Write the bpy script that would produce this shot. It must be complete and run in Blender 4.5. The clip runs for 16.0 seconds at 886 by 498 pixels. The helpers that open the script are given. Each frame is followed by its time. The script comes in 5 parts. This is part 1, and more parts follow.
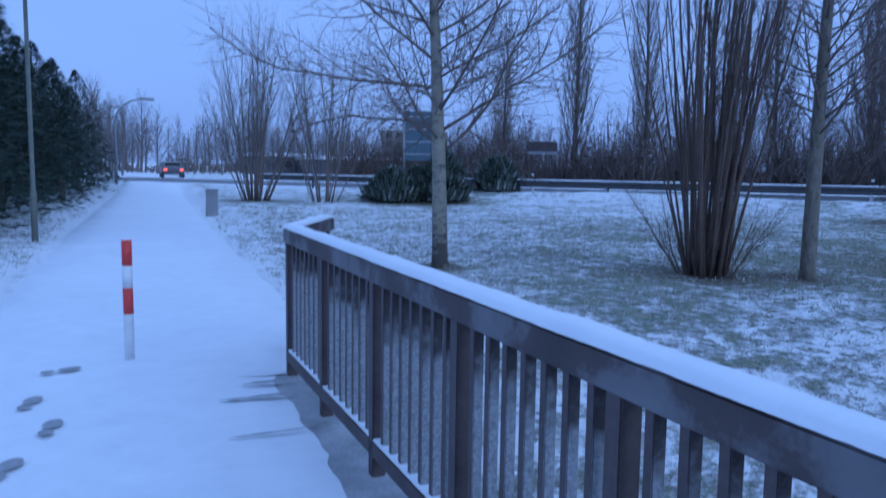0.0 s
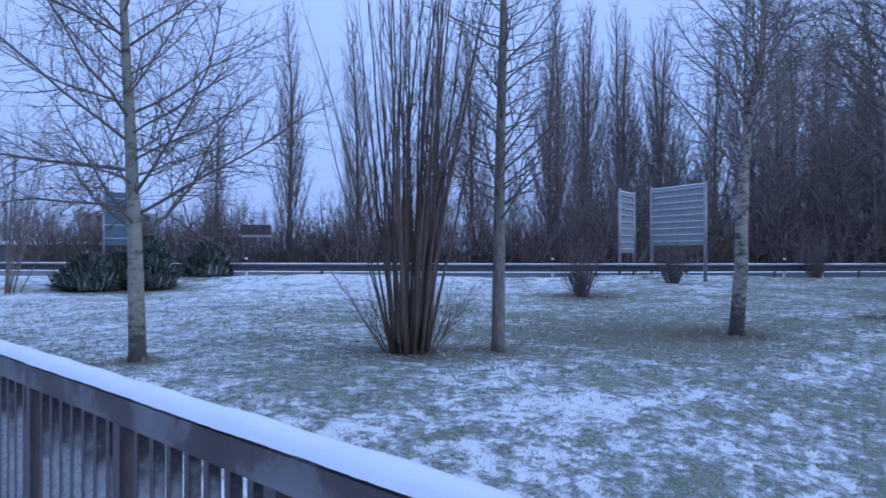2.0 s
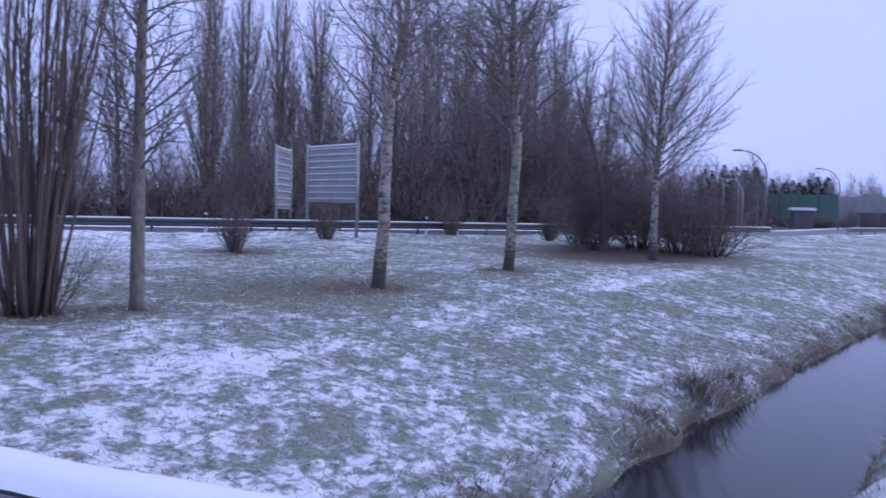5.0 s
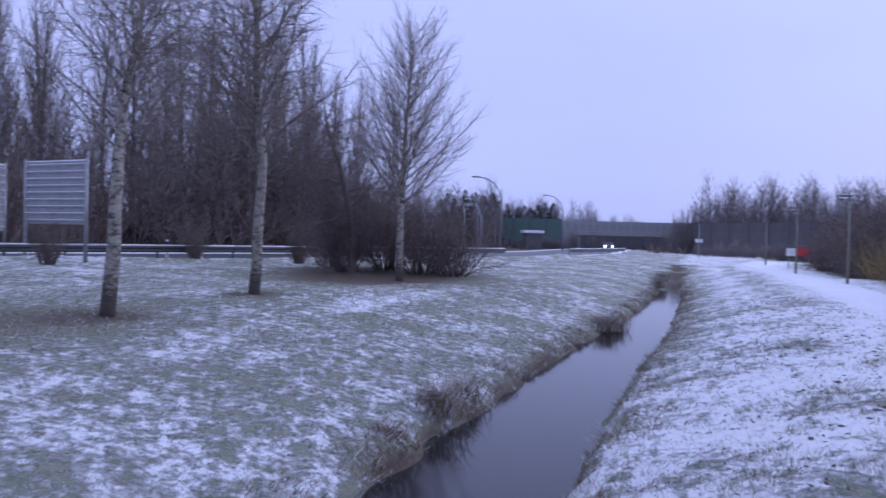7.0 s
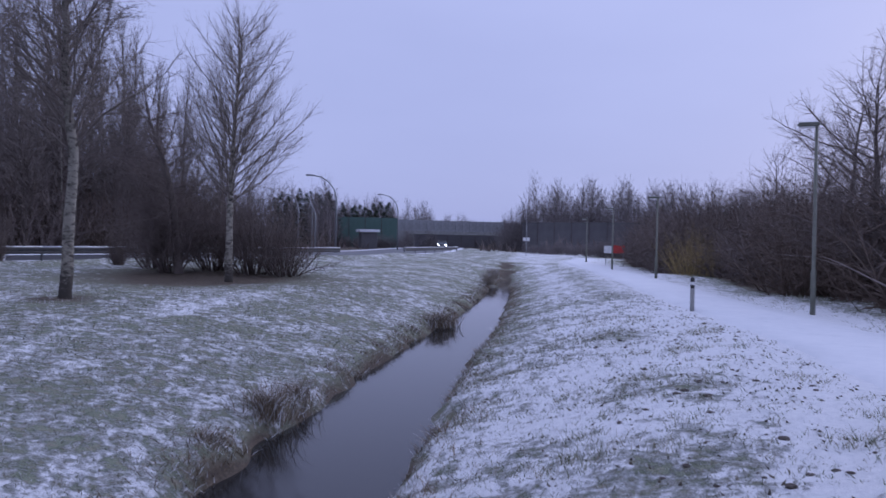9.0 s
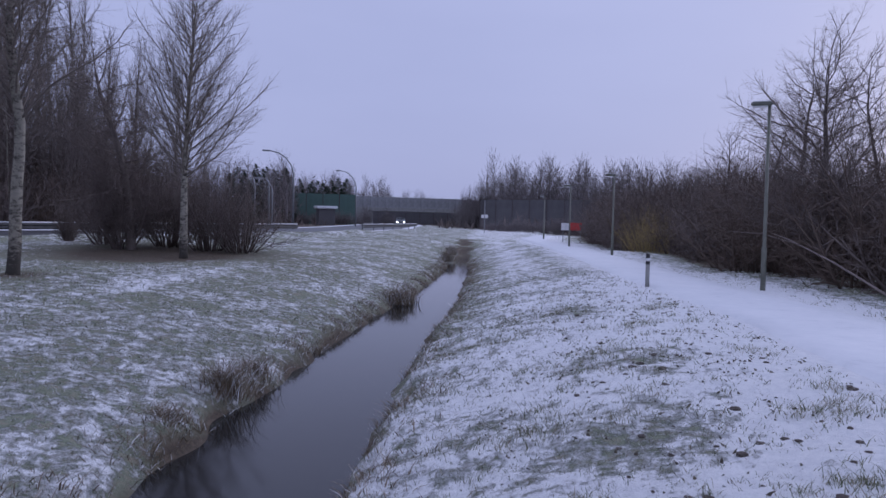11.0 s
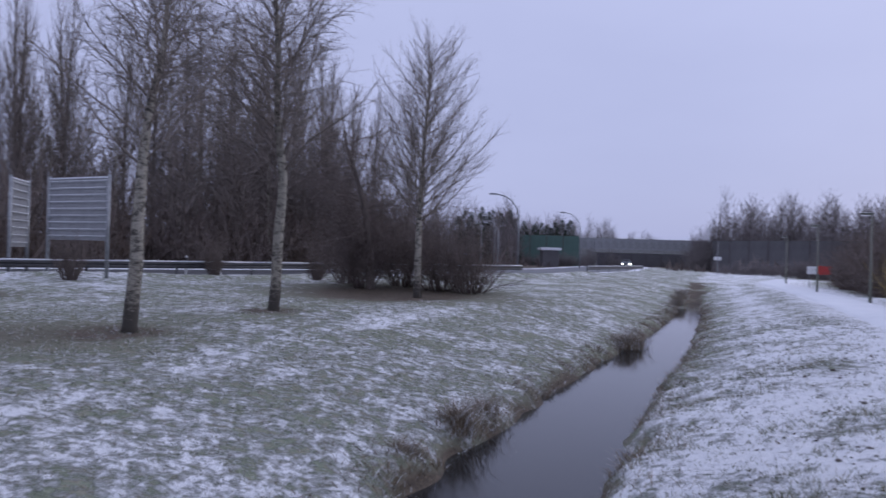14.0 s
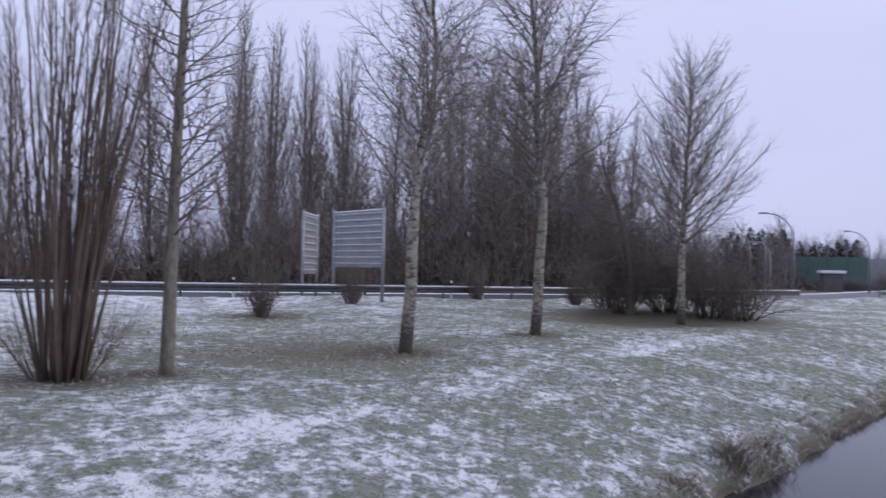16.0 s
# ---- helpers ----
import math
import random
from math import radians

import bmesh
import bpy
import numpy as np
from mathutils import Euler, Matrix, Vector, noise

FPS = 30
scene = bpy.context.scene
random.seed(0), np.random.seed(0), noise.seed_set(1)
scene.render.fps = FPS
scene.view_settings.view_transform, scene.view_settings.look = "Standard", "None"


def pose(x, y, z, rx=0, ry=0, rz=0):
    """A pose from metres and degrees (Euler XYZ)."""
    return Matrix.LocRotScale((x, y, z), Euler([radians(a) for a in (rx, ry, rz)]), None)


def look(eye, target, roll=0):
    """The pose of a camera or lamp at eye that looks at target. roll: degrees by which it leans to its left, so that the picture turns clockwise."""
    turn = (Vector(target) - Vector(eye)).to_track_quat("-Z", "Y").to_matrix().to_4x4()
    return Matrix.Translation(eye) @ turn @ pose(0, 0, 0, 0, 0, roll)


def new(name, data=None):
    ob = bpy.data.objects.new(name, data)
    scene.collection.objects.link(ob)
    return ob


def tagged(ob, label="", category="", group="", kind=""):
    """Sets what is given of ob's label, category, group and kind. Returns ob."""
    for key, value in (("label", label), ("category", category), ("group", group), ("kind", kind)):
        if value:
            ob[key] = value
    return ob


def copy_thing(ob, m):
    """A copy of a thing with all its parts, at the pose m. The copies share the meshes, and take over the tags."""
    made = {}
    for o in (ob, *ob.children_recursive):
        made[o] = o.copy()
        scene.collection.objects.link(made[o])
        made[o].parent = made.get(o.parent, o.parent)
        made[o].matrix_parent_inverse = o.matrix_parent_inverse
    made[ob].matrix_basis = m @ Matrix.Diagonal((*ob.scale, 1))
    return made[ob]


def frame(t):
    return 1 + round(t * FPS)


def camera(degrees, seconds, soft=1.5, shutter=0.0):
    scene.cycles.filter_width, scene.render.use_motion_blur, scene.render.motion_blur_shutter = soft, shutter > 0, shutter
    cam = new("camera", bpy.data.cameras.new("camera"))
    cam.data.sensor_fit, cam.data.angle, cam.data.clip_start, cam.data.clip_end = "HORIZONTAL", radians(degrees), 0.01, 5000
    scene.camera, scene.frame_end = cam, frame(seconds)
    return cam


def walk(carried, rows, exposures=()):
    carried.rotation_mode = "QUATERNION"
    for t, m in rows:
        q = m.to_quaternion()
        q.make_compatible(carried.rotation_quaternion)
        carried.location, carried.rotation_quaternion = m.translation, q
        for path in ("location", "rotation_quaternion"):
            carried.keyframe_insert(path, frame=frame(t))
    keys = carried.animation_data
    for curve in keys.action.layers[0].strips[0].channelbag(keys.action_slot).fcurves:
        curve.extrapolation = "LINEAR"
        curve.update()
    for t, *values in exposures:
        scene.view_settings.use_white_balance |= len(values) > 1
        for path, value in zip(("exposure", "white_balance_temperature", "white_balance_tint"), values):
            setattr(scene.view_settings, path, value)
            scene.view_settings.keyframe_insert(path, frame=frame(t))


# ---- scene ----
cam = camera(59.8, 16.0, soft=1.5, shutter=0.5)
ROWS = [
    (0.0, 0.011, -0.026, 1.560, -21.26, -6.14, -0.79),
    (0.5, 0.019, -0.034, 1.580, -22.56, -1.49, 0.39),
    (1.0, 0.070, -0.105, 1.597, -27.36, 0.68, 0.40),
    (1.5, 0.116, -0.153, 1.597, -36.69, 0.38, 0.11),
    (2.0, 0.139, -0.146, 1.589, -41.96, 0.11, -0.06),
    (2.5, 0.138, -0.160, 1.589, -44.38, 0.02, -0.32),
    (3.0, 0.153, -0.204, 1.589, -48.96, -0.19, -0.70),
    (3.5, 0.193, -0.230, 1.578, -54.03, -0.42, -1.12),
    (6.0, 0.262, -0.368, 1.579, -75.35, -2.49, -1.56),
    (6.5, 0.276, -0.398, 1.581, -80.20, -1.11, -1.60),
    (7.0, 0.305, -0.417, 1.574, -85.09, -0.73, -1.32),
    (7.5, 0.314, -0.439, 1.577, -89.47, -0.42, -0.83),
    (8.0, 0.316, -0.444, 1.575, -91.65, -0.21, -0.84),
    (8.5, 0.317, -0.470, 1.578, -94.05, -0.35, -1.11),
    (9.0, 0.320, -0.510, 1.574, -97.23, -0.54, -1.10),
    (11.5, 0.334, -0.489, 1.550, -100.48, -2.32, -1.31),
    (12.0, 0.340, -0.490, 1.560, -100.47, -2.64, -1.33),
    (12.5, 0.347, -0.475, 1.562, -99.43, -2.28, -1.39),
    (13.0, 0.326, -0.441, 1.575, -94.83, -0.85, -1.38),
    (13.5, 0.304, -0.378, 1.578, -89.15, 0.06, -1.44),
    (14.0, 0.291, -0.360, 1.582, -83.87, 0.49, -1.50),
    (14.5, 0.271, -0.345, 1.584, -79.55, 0.89, -1.54),
    (15.0, 0.245, -0.292, 1.589, -74.78, 1.19, -1.73),
    (15.5, 0.211, -0.268, 1.596, -69.75, 1.53, -1.63),
    (16.0, 0.185, -0.262, 1.594, -65.03, 1.87, -1.21),
]
EXPOSURES = [
    (0.0, -0.09, 4010, 6), (1.0, 0.12, 4140, 8), (2.0, 0.29, 4430, 9), (3.5, 0.51, 4740, 18), (6.0, 0.47, 5080, 27),
    (7.0, 0.36, 5120, 27), (9.0, 0.03, 5330, 24), (12.0, -0.06, 5600, 20), (14.0, 0.15, 5750, 18), (16.0, 0.49, 6060, 15),
]
walk(cam, [(t, pose(x, y, z, 90 + pitch, roll, yaw)) for t, x, y, z, yaw, pitch, roll in ROWS], EXPOSURES)

# ---- world and light: an overcast winter dusk ----
world = bpy.data.worlds.new("overcast_sky")
scene.world = world
world.use_nodes = True
wn, wl = world.node_tree.nodes, world.node_tree.links
wn.clear()
w_out, w_bg = wn.new("ShaderNodeOutputWorld"), wn.new("ShaderNodeBackground")
w_sky = wn.new("ShaderNodeTexSky")
w_sky.sky_type, w_sky.sun_disc = "NISHITA", False
w_sky.sun_elevation, w_sky.sun_rotation = radians(14), radians(150)
w_sky.air_density, w_sky.dust_density = 1.0, 3.0
w_scale = wn.new("ShaderNodeVectorMath")
w_scale.operation = "SCALE"
w_scale.inputs["Scale"].default_value = 0.08
w_noise, w_map, w_coord = wn.new("ShaderNodeTexNoise"), wn.new("ShaderNodeMapping"), wn.new("ShaderNodeTexCoord")
w_map.inputs["Scale"].default_value = (1.2, 1.2, 3.5)
w_noise.inputs["Scale"].default_value, w_noise.inputs["Detail"].default_value = 1.6, 4
w_cloud = wn.new("ShaderNodeMix")
w_cloud.data_type = "RGBA"
w_cloud.inputs["A"].default_value = (0.47, 0.50, 0.68, 1)
w_cloud.inputs["B"].default_value = (0.60, 0.63, 0.82, 1)
w_add = wn.new("ShaderNodeMix")
w_add.data_type = "RGBA"
w_add.inputs["Factor"].default_value = 0.88
wl.new(w_coord.outputs["Generated"], w_map.inputs["Vector"])
wl.new(w_map.outputs["Vector"], w_noise.inputs["Vector"])
wl.new(w_noise.outputs["Fac"], w_cloud.inputs["Factor"])
wl.new(w_sky.outputs["Color"], w_scale.inputs[0])
wl.new(w_scale.outputs["Vector"], w_add.inputs["A"])
wl.new(w_cloud.outputs["Result"], w_add.inputs["B"])
# an overcast sky is brightest overhead
w_sep = wn.new("ShaderNodeSeparateXYZ")
wl.new(w_coord.outputs["Generated"], w_sep.inputs[0])
w_up = wn.new("ShaderNodeMix")
w_up.data_type = "RGBA"
w_up.inputs["A"].default_value, w_up.inputs["B"].default_value = (0.93, 0.93, 0.94, 1), (1.50, 1.46, 1.33, 1)
wl.new(w_sep.outputs["Z"], w_up.inputs["Factor"])
w_zen = wn.new("ShaderNodeVectorMath")
w_zen.operation = "MULTIPLY"
wl.new(w_add.outputs["Result"], w_zen.inputs[0])
wl.new(w_up.outputs["Result"], w_zen.inputs[1])
wl.new(w_zen.outputs["Vector"], w_bg.inputs["Color"])
wl.new(w_bg.outputs["Background"], w_out.inputs["Surface"])
w_bg.inputs["Strength"].default_value = 0.85
sun = new("sun", bpy.data.lights.new("sun", "SUN"))
sun.data.energy, sun.data.angle, sun.data.color = 0.5, radians(25), (1.0, 0.97, 0.93)
sun.matrix_world = look((0, 0, 50), (-14, 25, 40))

# ---- materials ----
def material(name):
    m = bpy.data.materials.new(name)
    m.use_nodes = True
    nodes = m.node_tree.nodes
    return m, nodes, m.node_tree.links, nodes["Principled BSDF"]


def noise_node(nodes, links, coord, scale, detail=5, rough=0.6):
    n = nodes.new("ShaderNodeTexNoise")
    n.inputs["Scale"].default_value, n.inputs["Detail"].default_value, n.inputs["Roughness"].default_value = scale, detail, rough
    links.new(coord, n.inputs["Vector"])
    return n.outputs["Fac"]


def ramp(nodes, links, fac, stops):
    r = nodes.new("ShaderNodeValToRGB")
    e = r.color_ramp.elements
    e[0].position, e[0].color = stops[0][0], (*stops[0][1], 1)
    e[1].position, e[1].color = stops[-1][0], (*stops[-1][1], 1)
    for p, c in stops[1:-1]:
        e.new(p).color = (*c, 1)
    links.new(fac, r.inputs["Fac"])
    return r.outputs["Color"]


def mix(nodes, links, fac, a, b):
    n = nodes.new("ShaderNodeMix")
    n.data_type = "RGBA"
    for key, value in (("Factor", fac), ("A", a), ("B", b)):
        if isinstance(value, bpy.types.NodeSocket):
            links.new(value, n.inputs[key])
        elif isinstance(value, (int, float)):
            n.inputs[key].default_value = value
        else:
            n.inputs[key].default_value = (*value, 1)
    return n.outputs["Result"]


def arith(nodes, links, op, a, b=0.0, c=0.0):
    n = nodes.new("ShaderNodeMath")
    n.operation = op
    for i, value in enumerate((a, b, c)):
        if isinstance(value, bpy.types.NodeSocket):
            links.new(value, n.inputs[i])
        else:
            n.inputs[i].default_value = value
    return n.outputs[0]


def bump(nodes, links, bsdf, height, strength, distance):
    b = nodes.new("ShaderNodeBump")
    b.inputs["Strength"].default_value, b.inputs["Distance"].default_value = strength, distance
    links.new(height, b.inputs["Height"])
    links.new(b.outputs["Normal"], bsdf.inputs["Normal"])


def surface(name, dark, light, scale=8, rough=0.7, metal=0.0, bump_by=0.3, deep=0.01, fine=60, stretch=(1, 1, 1)):
    """Two scales of variation between two colours, with a fine relief."""
    m, nodes, links, bsdf = material(name)
    coord = nodes.new("ShaderNodeTexCoord").outputs["Object"]
    mp = nodes.new("ShaderNodeMapping")
    mp.inputs["Scale"].default_value = stretch
    links.new(coord, mp.inputs["Vector"])
    coord = mp.outputs["Vector"]
    a, b = noise_node(nodes, links, coord, scale), noise_node(nodes, links, coord, fine, 3)
    f = arith(nodes, links, "ADD", arith(nodes, links, "MULTIPLY", a, 0.65), arith(nodes, links, "MULTIPLY", b, 0.35))
    col = ramp(nodes, links, f, [(0.35, dark), (0.65, light)])
    links.new(col, bsdf.inputs["Base Color"])
    bsdf.inputs["Roughness"].default_value, bsdf.inputs["Metallic"].default_value = rough, metal
    bump(nodes, links, bsdf, f, bump_by, deep)
    return m


def ground_material():
    m, nodes, links, bsdf = material("snowy_grass")
    pos = nodes.new("ShaderNodeNewGeometry").outputs["Position"]
    cover = nodes.new("ShaderNodeAttribute")
    cover.attribute_name = "cover"
    big, mid = noise_node(nodes, links, pos, 0.45, 4), noise_node(nodes, links, pos, 2.6, 6, 0.65)
    fine = noise_node(nodes, links, pos, 9, 7, 0.78)
    tussock = noise_node(nodes, links, pos, 4.6, 5, 0.7)
    f = arith(nodes, links, "ADD", arith(nodes, links, "MULTIPLY", big, 0.50), arith(nodes, links, "MULTIPLY", mid, 0.60))
    f = arith(nodes, links, "ADD", f, arith(nodes, links, "MULTIPLY", tussock, 0.70))
    f = arith(nodes, links, "ADD", f, arith(nodes, links, "MULTIPLY", fine, 0.70))
    f = arith(nodes, links, "ADD", f, cover.outputs["Fac"])
    snow = nodes.new("ShaderNodeMapRange")
    snow.inputs["From Min"].default_value, snow.inputs["From Max"].default_value = 1.10, 1.27
    links.new(f, snow.inputs["Value"])
    grass = ramp(nodes, links, noise_node(nodes, links, pos, 7, 5, 0.7),
                 [(0.28, (0.14, 0.165, 0.11)), (0.48, (0.25, 0.285, 0.20)), (0.62, (0.30, 0.285, 0.215)), (0.75, (0.35, 0.31, 0.24))])
    wet = nodes.new("ShaderNodeMapRange")
    wet.inputs["From Min"].default_value, wet.inputs["From Max"].default_value = -0.08, -0.32
    links.new(cover.outputs["Fac"], wet.inputs["Value"])
    litter = ramp(nodes, links, noise_node(nodes, links, pos, 12, 5, 0.7), [(0.3, (0.045, 0.034, 0.024)), (0.55, (0.11, 0.085, 0.058)), (0.75, (0.19, 0.15, 0.105))])
    grass = mix(nodes, links, wet.outputs["Result"], grass, litter)
    white = ramp(nodes, links, fine, [(0.3, (0.70, 0.72, 0.75)), (0.6, (0.88, 0.89, 0.90))])
    links.new(mix(nodes, links, snow.outputs["Result"], grass, white), bsdf.inputs["Base Color"])
    bsdf.inputs["Roughness"].default_value = 0.85
    h = arith(nodes, links, "ADD", arith(nodes, links, "MULTIPLY", fine, 0.6), arith(nodes, links, "MULTIPLY", snow.outputs["Result"], 0.4))
    bump(nodes, links, bsdf, h, 1.0, 0.06)
    return m


def snow_material(name, dirt):
    m, nodes, links, bsdf = material(name)
    pos = nodes.new("ShaderNodeNewGeometry").outputs["Position"]
    big, mid, fine = (noise_node(nodes, links, pos, s, 5, 0.65) for s in (0.6, 4, 45))
    f = arith(nodes, links, "ADD", arith(nodes, links, "MULTIPLY", big, 0.5), arith(nodes, links, "MULTIPLY", mid, 0.5))
    col = ramp(nodes, links, f, [(0.30, dirt), (0.42, (0.76, 0.78, 0.81)), (0.7, (0.85, 0.86, 0.88))])
    links.new(col, bsdf.inputs["Base Color"])
    bsdf.inputs["Roughness"].default_value = 0.7
    bump(nodes, links, bsdf, arith(nodes, links, "ADD", mid, arith(nodes, links, "MULTIPLY", fine, 0.5)), 0.35, 0.02)
    return m


def birch_material(name, white, dark, amount):
    m, nodes, links, bsdf = material(name)
    pos = nodes.new("ShaderNodeTexCoord").outputs["Object"]
    mp = nodes.new("ShaderNodeMapping")
    mp.inputs["Scale"].default_value = (3.5, 3.5, 6.5)
    links.new(pos, mp.inputs["Vector"])
    band, grain = noise_node(nodes, links, mp.outputs["Vector"], 1.3, 4, 0.7), noise_node(nodes, links, pos, 30, 4)
    f = arith(nodes, links, "ADD", band, arith(nodes, links, "MULTIPLY", grain, 0.25))
    sep = nodes.new("ShaderNodeSeparateXYZ")
    links.new(pos, sep.inputs[0])
    foot = nodes.new("ShaderNodeMapRange")
    foot.inputs["From Min"].default_value, foot.inputs["From Max"].default_value = 0.10, 0.85
    foot.inputs["To Min"].default_value, foot.inputs["To Max"].default_value = 0.24, 0.0
    links.new(sep.outputs[2], foot.inputs["Value"])
    f = arith(nodes, links, "SUBTRACT", f, foot.outputs["Result"])
    mottle = noise_node(nodes, links, pos, 2.1, 4)
    f = arith(nodes, links, "ADD", f, arith(nodes, links, "MULTIPLY", arith(nodes, links, "SUBTRACT", mottle, 0.5), 0.35))
    col = ramp(nodes, links, f, [(amount - 0.03, dark), (amount + 0.13, white), (0.9, [min(1, c * 1.25) for c in white])])
    links.new(col, bsdf.inputs["Base Color"])
    bsdf.inputs["Roughness"].default_value = 0.85
    bump(nodes, links, bsdf, f, 0.6, 0.02)
    return m


def blade_material(name, stops):
    """Grass, reed or needles, each blade with its own tone."""
    m, nodes, links, bsdf = material(name)
    rnd = nodes.new("ShaderNodeNewGeometry").outputs["Random Per Island"]
    links.new(ramp(nodes, links, rnd, stops), bsdf.inputs["Base Color"])
    bsdf.inputs["Roughness"].default_value = 0.8
    return m


def plain(name, colour, rough=0.6, metal=0.0):
    return surface(name, [c * 0.8 for c in colour], [min(1, c * 1.12) for c in colour], 5, rough, metal, 0.12, 0.004)


def glowing(name, colour, strength):
    m, nodes, links, bsdf = material(name)
    bsdf.inputs["Base Color"].default_value = (*colour, 1)
    bsdf.inputs["Emission Color"].default_value = (*colour, 1)
    bsdf.inputs["Emission Strength"].default_value = strength
    return m


def water_material():
    m, nodes, links, bsdf = material("still_water")
    pos = nodes.new("ShaderNodeNewGeometry").outputs["Position"]
    bsdf.inputs["Base Color"].default_value = (0.022, 0.022, 0.022, 1)
    bsdf.inputs["Roughness"].default_value, bsdf.inputs["IOR"].default_value = 0.06, 1.33
    bump(nodes, links, bsdf, noise_node(nodes, links, pos, 2.2, 3), 0.06, 0.02)
    return m


def frosted_material(name):
    """Dark steel with rime clinging to the lower flank in ragged patches."""
    m, nodes, links, bsdf = material(name)
    coord = nodes.new("ShaderNodeTexCoord").outputs["Object"]
    sep = nodes.new("ShaderNodeSeparateXYZ")
    links.new(coord, sep.inputs[0])
    rnd = nodes.new("ShaderNodeObjectInfo").outputs["Random"]
    mp = nodes.new("ShaderNodeCombineXYZ")
    links.new(arith(nodes, links, "MULTIPLY", rnd, 40.0), mp.inputs[0])
    add = nodes.new("ShaderNodeVectorMath")
    links.new(coord, add.inputs[0])
    links.new(mp.outputs[0], add.inputs[1])
    patch = noise_node(nodes, links, add.outputs[0], 9, 4)
    fine = noise_node(nodes, links, add.outputs[0], 70, 3)
    edge = arith(nodes, links, "ADD", arith(nodes, links, "MULTIPLY", patch, 0.5), arith(nodes, links, "MULTIPLY", fine, 0.16))
    f = nodes.new("ShaderNodeMapRange")
    f.inputs["From Min"].default_value, f.inputs["From Max"].default_value = 1.22, 1.06
    links.new(arith(nodes, links, "ADD", sep.outputs[2], edge), f.inputs["Value"])
    dark = ramp(nodes, links, fine, [(0.3, (0.026, 0.022, 0.026)), (0.7, (0.055, 0.048, 0.052))])
    pale = ramp(nodes, links, fine, [(0.3, (0.17, 0.175, 0.19)), (0.7, (0.36, 0.37, 0.39))])
    links.new(mix(nodes, links, f.outputs["Result"], dark, pale), bsdf.inputs["Base Color"])
    bsdf.inputs["Roughness"].default_value = 0.7
    bump(nodes, links, bsdf, fine, 0.3, 0.006)
    return m


def rimed_beam_material():
    """Dark brown steel with long ragged patches of thin rime."""
    m, nodes, links, bsdf = material("rimed_brown_steel")
    coord = nodes.new("ShaderNodeTexCoord").outputs["Object"]
    patch, fine = noise_node(nodes, links, coord, 2.3, 5, 0.55), noise_node(nodes, links, coord, 60, 3)
    f = arith(nodes, links, "ADD", patch, arith(nodes, links, "MULTIPLY", fine, 0.10))
    col = ramp(nodes, links, f, [(0.30, (0.036, 0.028, 0.029)), (0.50, (0.062, 0.048, 0.048)), (0.56, (0.125, 0.118, 0.125)), (0.8, (0.20, 0.20, 0.21))])
    links.new(col, bsdf.inputs["Base Color"])
    bsdf.inputs["Roughness"].default_value = 0.6
    bump(nodes, links, bsdf, fine, 0.2, 0.004)
    return m


GROUND = ground_material()
SNOW = snow_material("trodden_snow", (0.66, 0.68, 0.71))
SNOW_CAP = snow_material("fresh_snow", (0.78, 0.80, 0.83))
WATER = water_material()
ASPHALT = surface("wet_asphalt", (0.035, 0.036, 0.04), (0.075, 0.075, 0.08), 1.2, 0.45, 0, 0.2, 0.01)
BEAM = surface("weathered_brown_steel", (0.044, 0.033, 0.033), (0.090, 0.070, 0.068), 3.5, 0.55, 0.0, 0.15, 0.004, 40)
RIMED_BEAM = rimed_beam_material()
BAR = frosted_material("rimed_steel")
CONCRETE = surface("concrete", (0.22, 0.22, 0.21), (0.36, 0.36, 0.35), 1.5, 0.85)
RED = plain("red_paint", (0.52, 0.045, 0.04), 0.45)
WHITE = plain("white_paint", (0.74, 0.74, 0.74), 0.5)
BLACK = plain("black_plastic", (0.03, 0.03, 0.03), 0.5)
STEEL = surface("galvanised_steel", (0.22, 0.23, 0.24), (0.36, 0.37, 0.38), 6, 0.45, 0.5, 0.1, 0.004)
LAMP_GREEN = surface("grey_green_lamp_paint", (0.11, 0.115, 0.09), (0.17, 0.175, 0.14), 5, 0.5)
GREY_BARK = surface("grey_bark", (0.09, 0.08, 0.066), (0.27, 0.245, 0.195), 6, 0.9, 0, 0.8, 0.03, 40, (2, 2, 0.7))
DARK_BARK = surface("dark_bark", (0.08, 0.067, 0.058), (0.175, 0.145, 0.124), 5, 0.9, 0, 0.7, 0.03, 40, (2, 2, 0.5))
TWIG = surface("twig_bark", (0.115, 0.092, 0.084), (0.205, 0.168, 0.150), 3, 0.9, 0, 0.1, 0.003)
# bark of the far trees, paler because the haze is put into its colour
HAZED_TWIG = surface("far_twig_bark", (0.15, 0.132, 0.13), (0.23, 0.205, 0.20), 1, 0.95, 0, 0.05, 0.003)
TWIG_PALE = surface("pale_twig_bark", (0.14, 0.117, 0.104), (0.24, 0.205, 0.18), 3, 0.9, 0, 0.1, 0.003)
TWIG_RED = surface("reddish_twig_bark", (0.085, 0.063, 0.050), (0.16, 0.118, 0.092), 3, 0.9, 0, 0.1, 0.003)
BIRCH = birch_material("birch_bark", (0.27, 0.25, 0.205), (0.055, 0.048, 0.040), 0.53)
BIRCH_GREY = birch_material("greenish_birch_bark", (0.25, 0.235, 0.185), (0.075, 0.066, 0.054), 0.47)
BLADES = blade_material("frosted_grass", [(0.0, (0.13, 0.15, 0.09)), (0.35, (0.22, 0.24, 0.16)), (0.55, (0.31, 0.275, 0.205)), (0.68, (0.50, 0.51, 0.49)), (1.0, (0.78, 0.79, 0.81))])
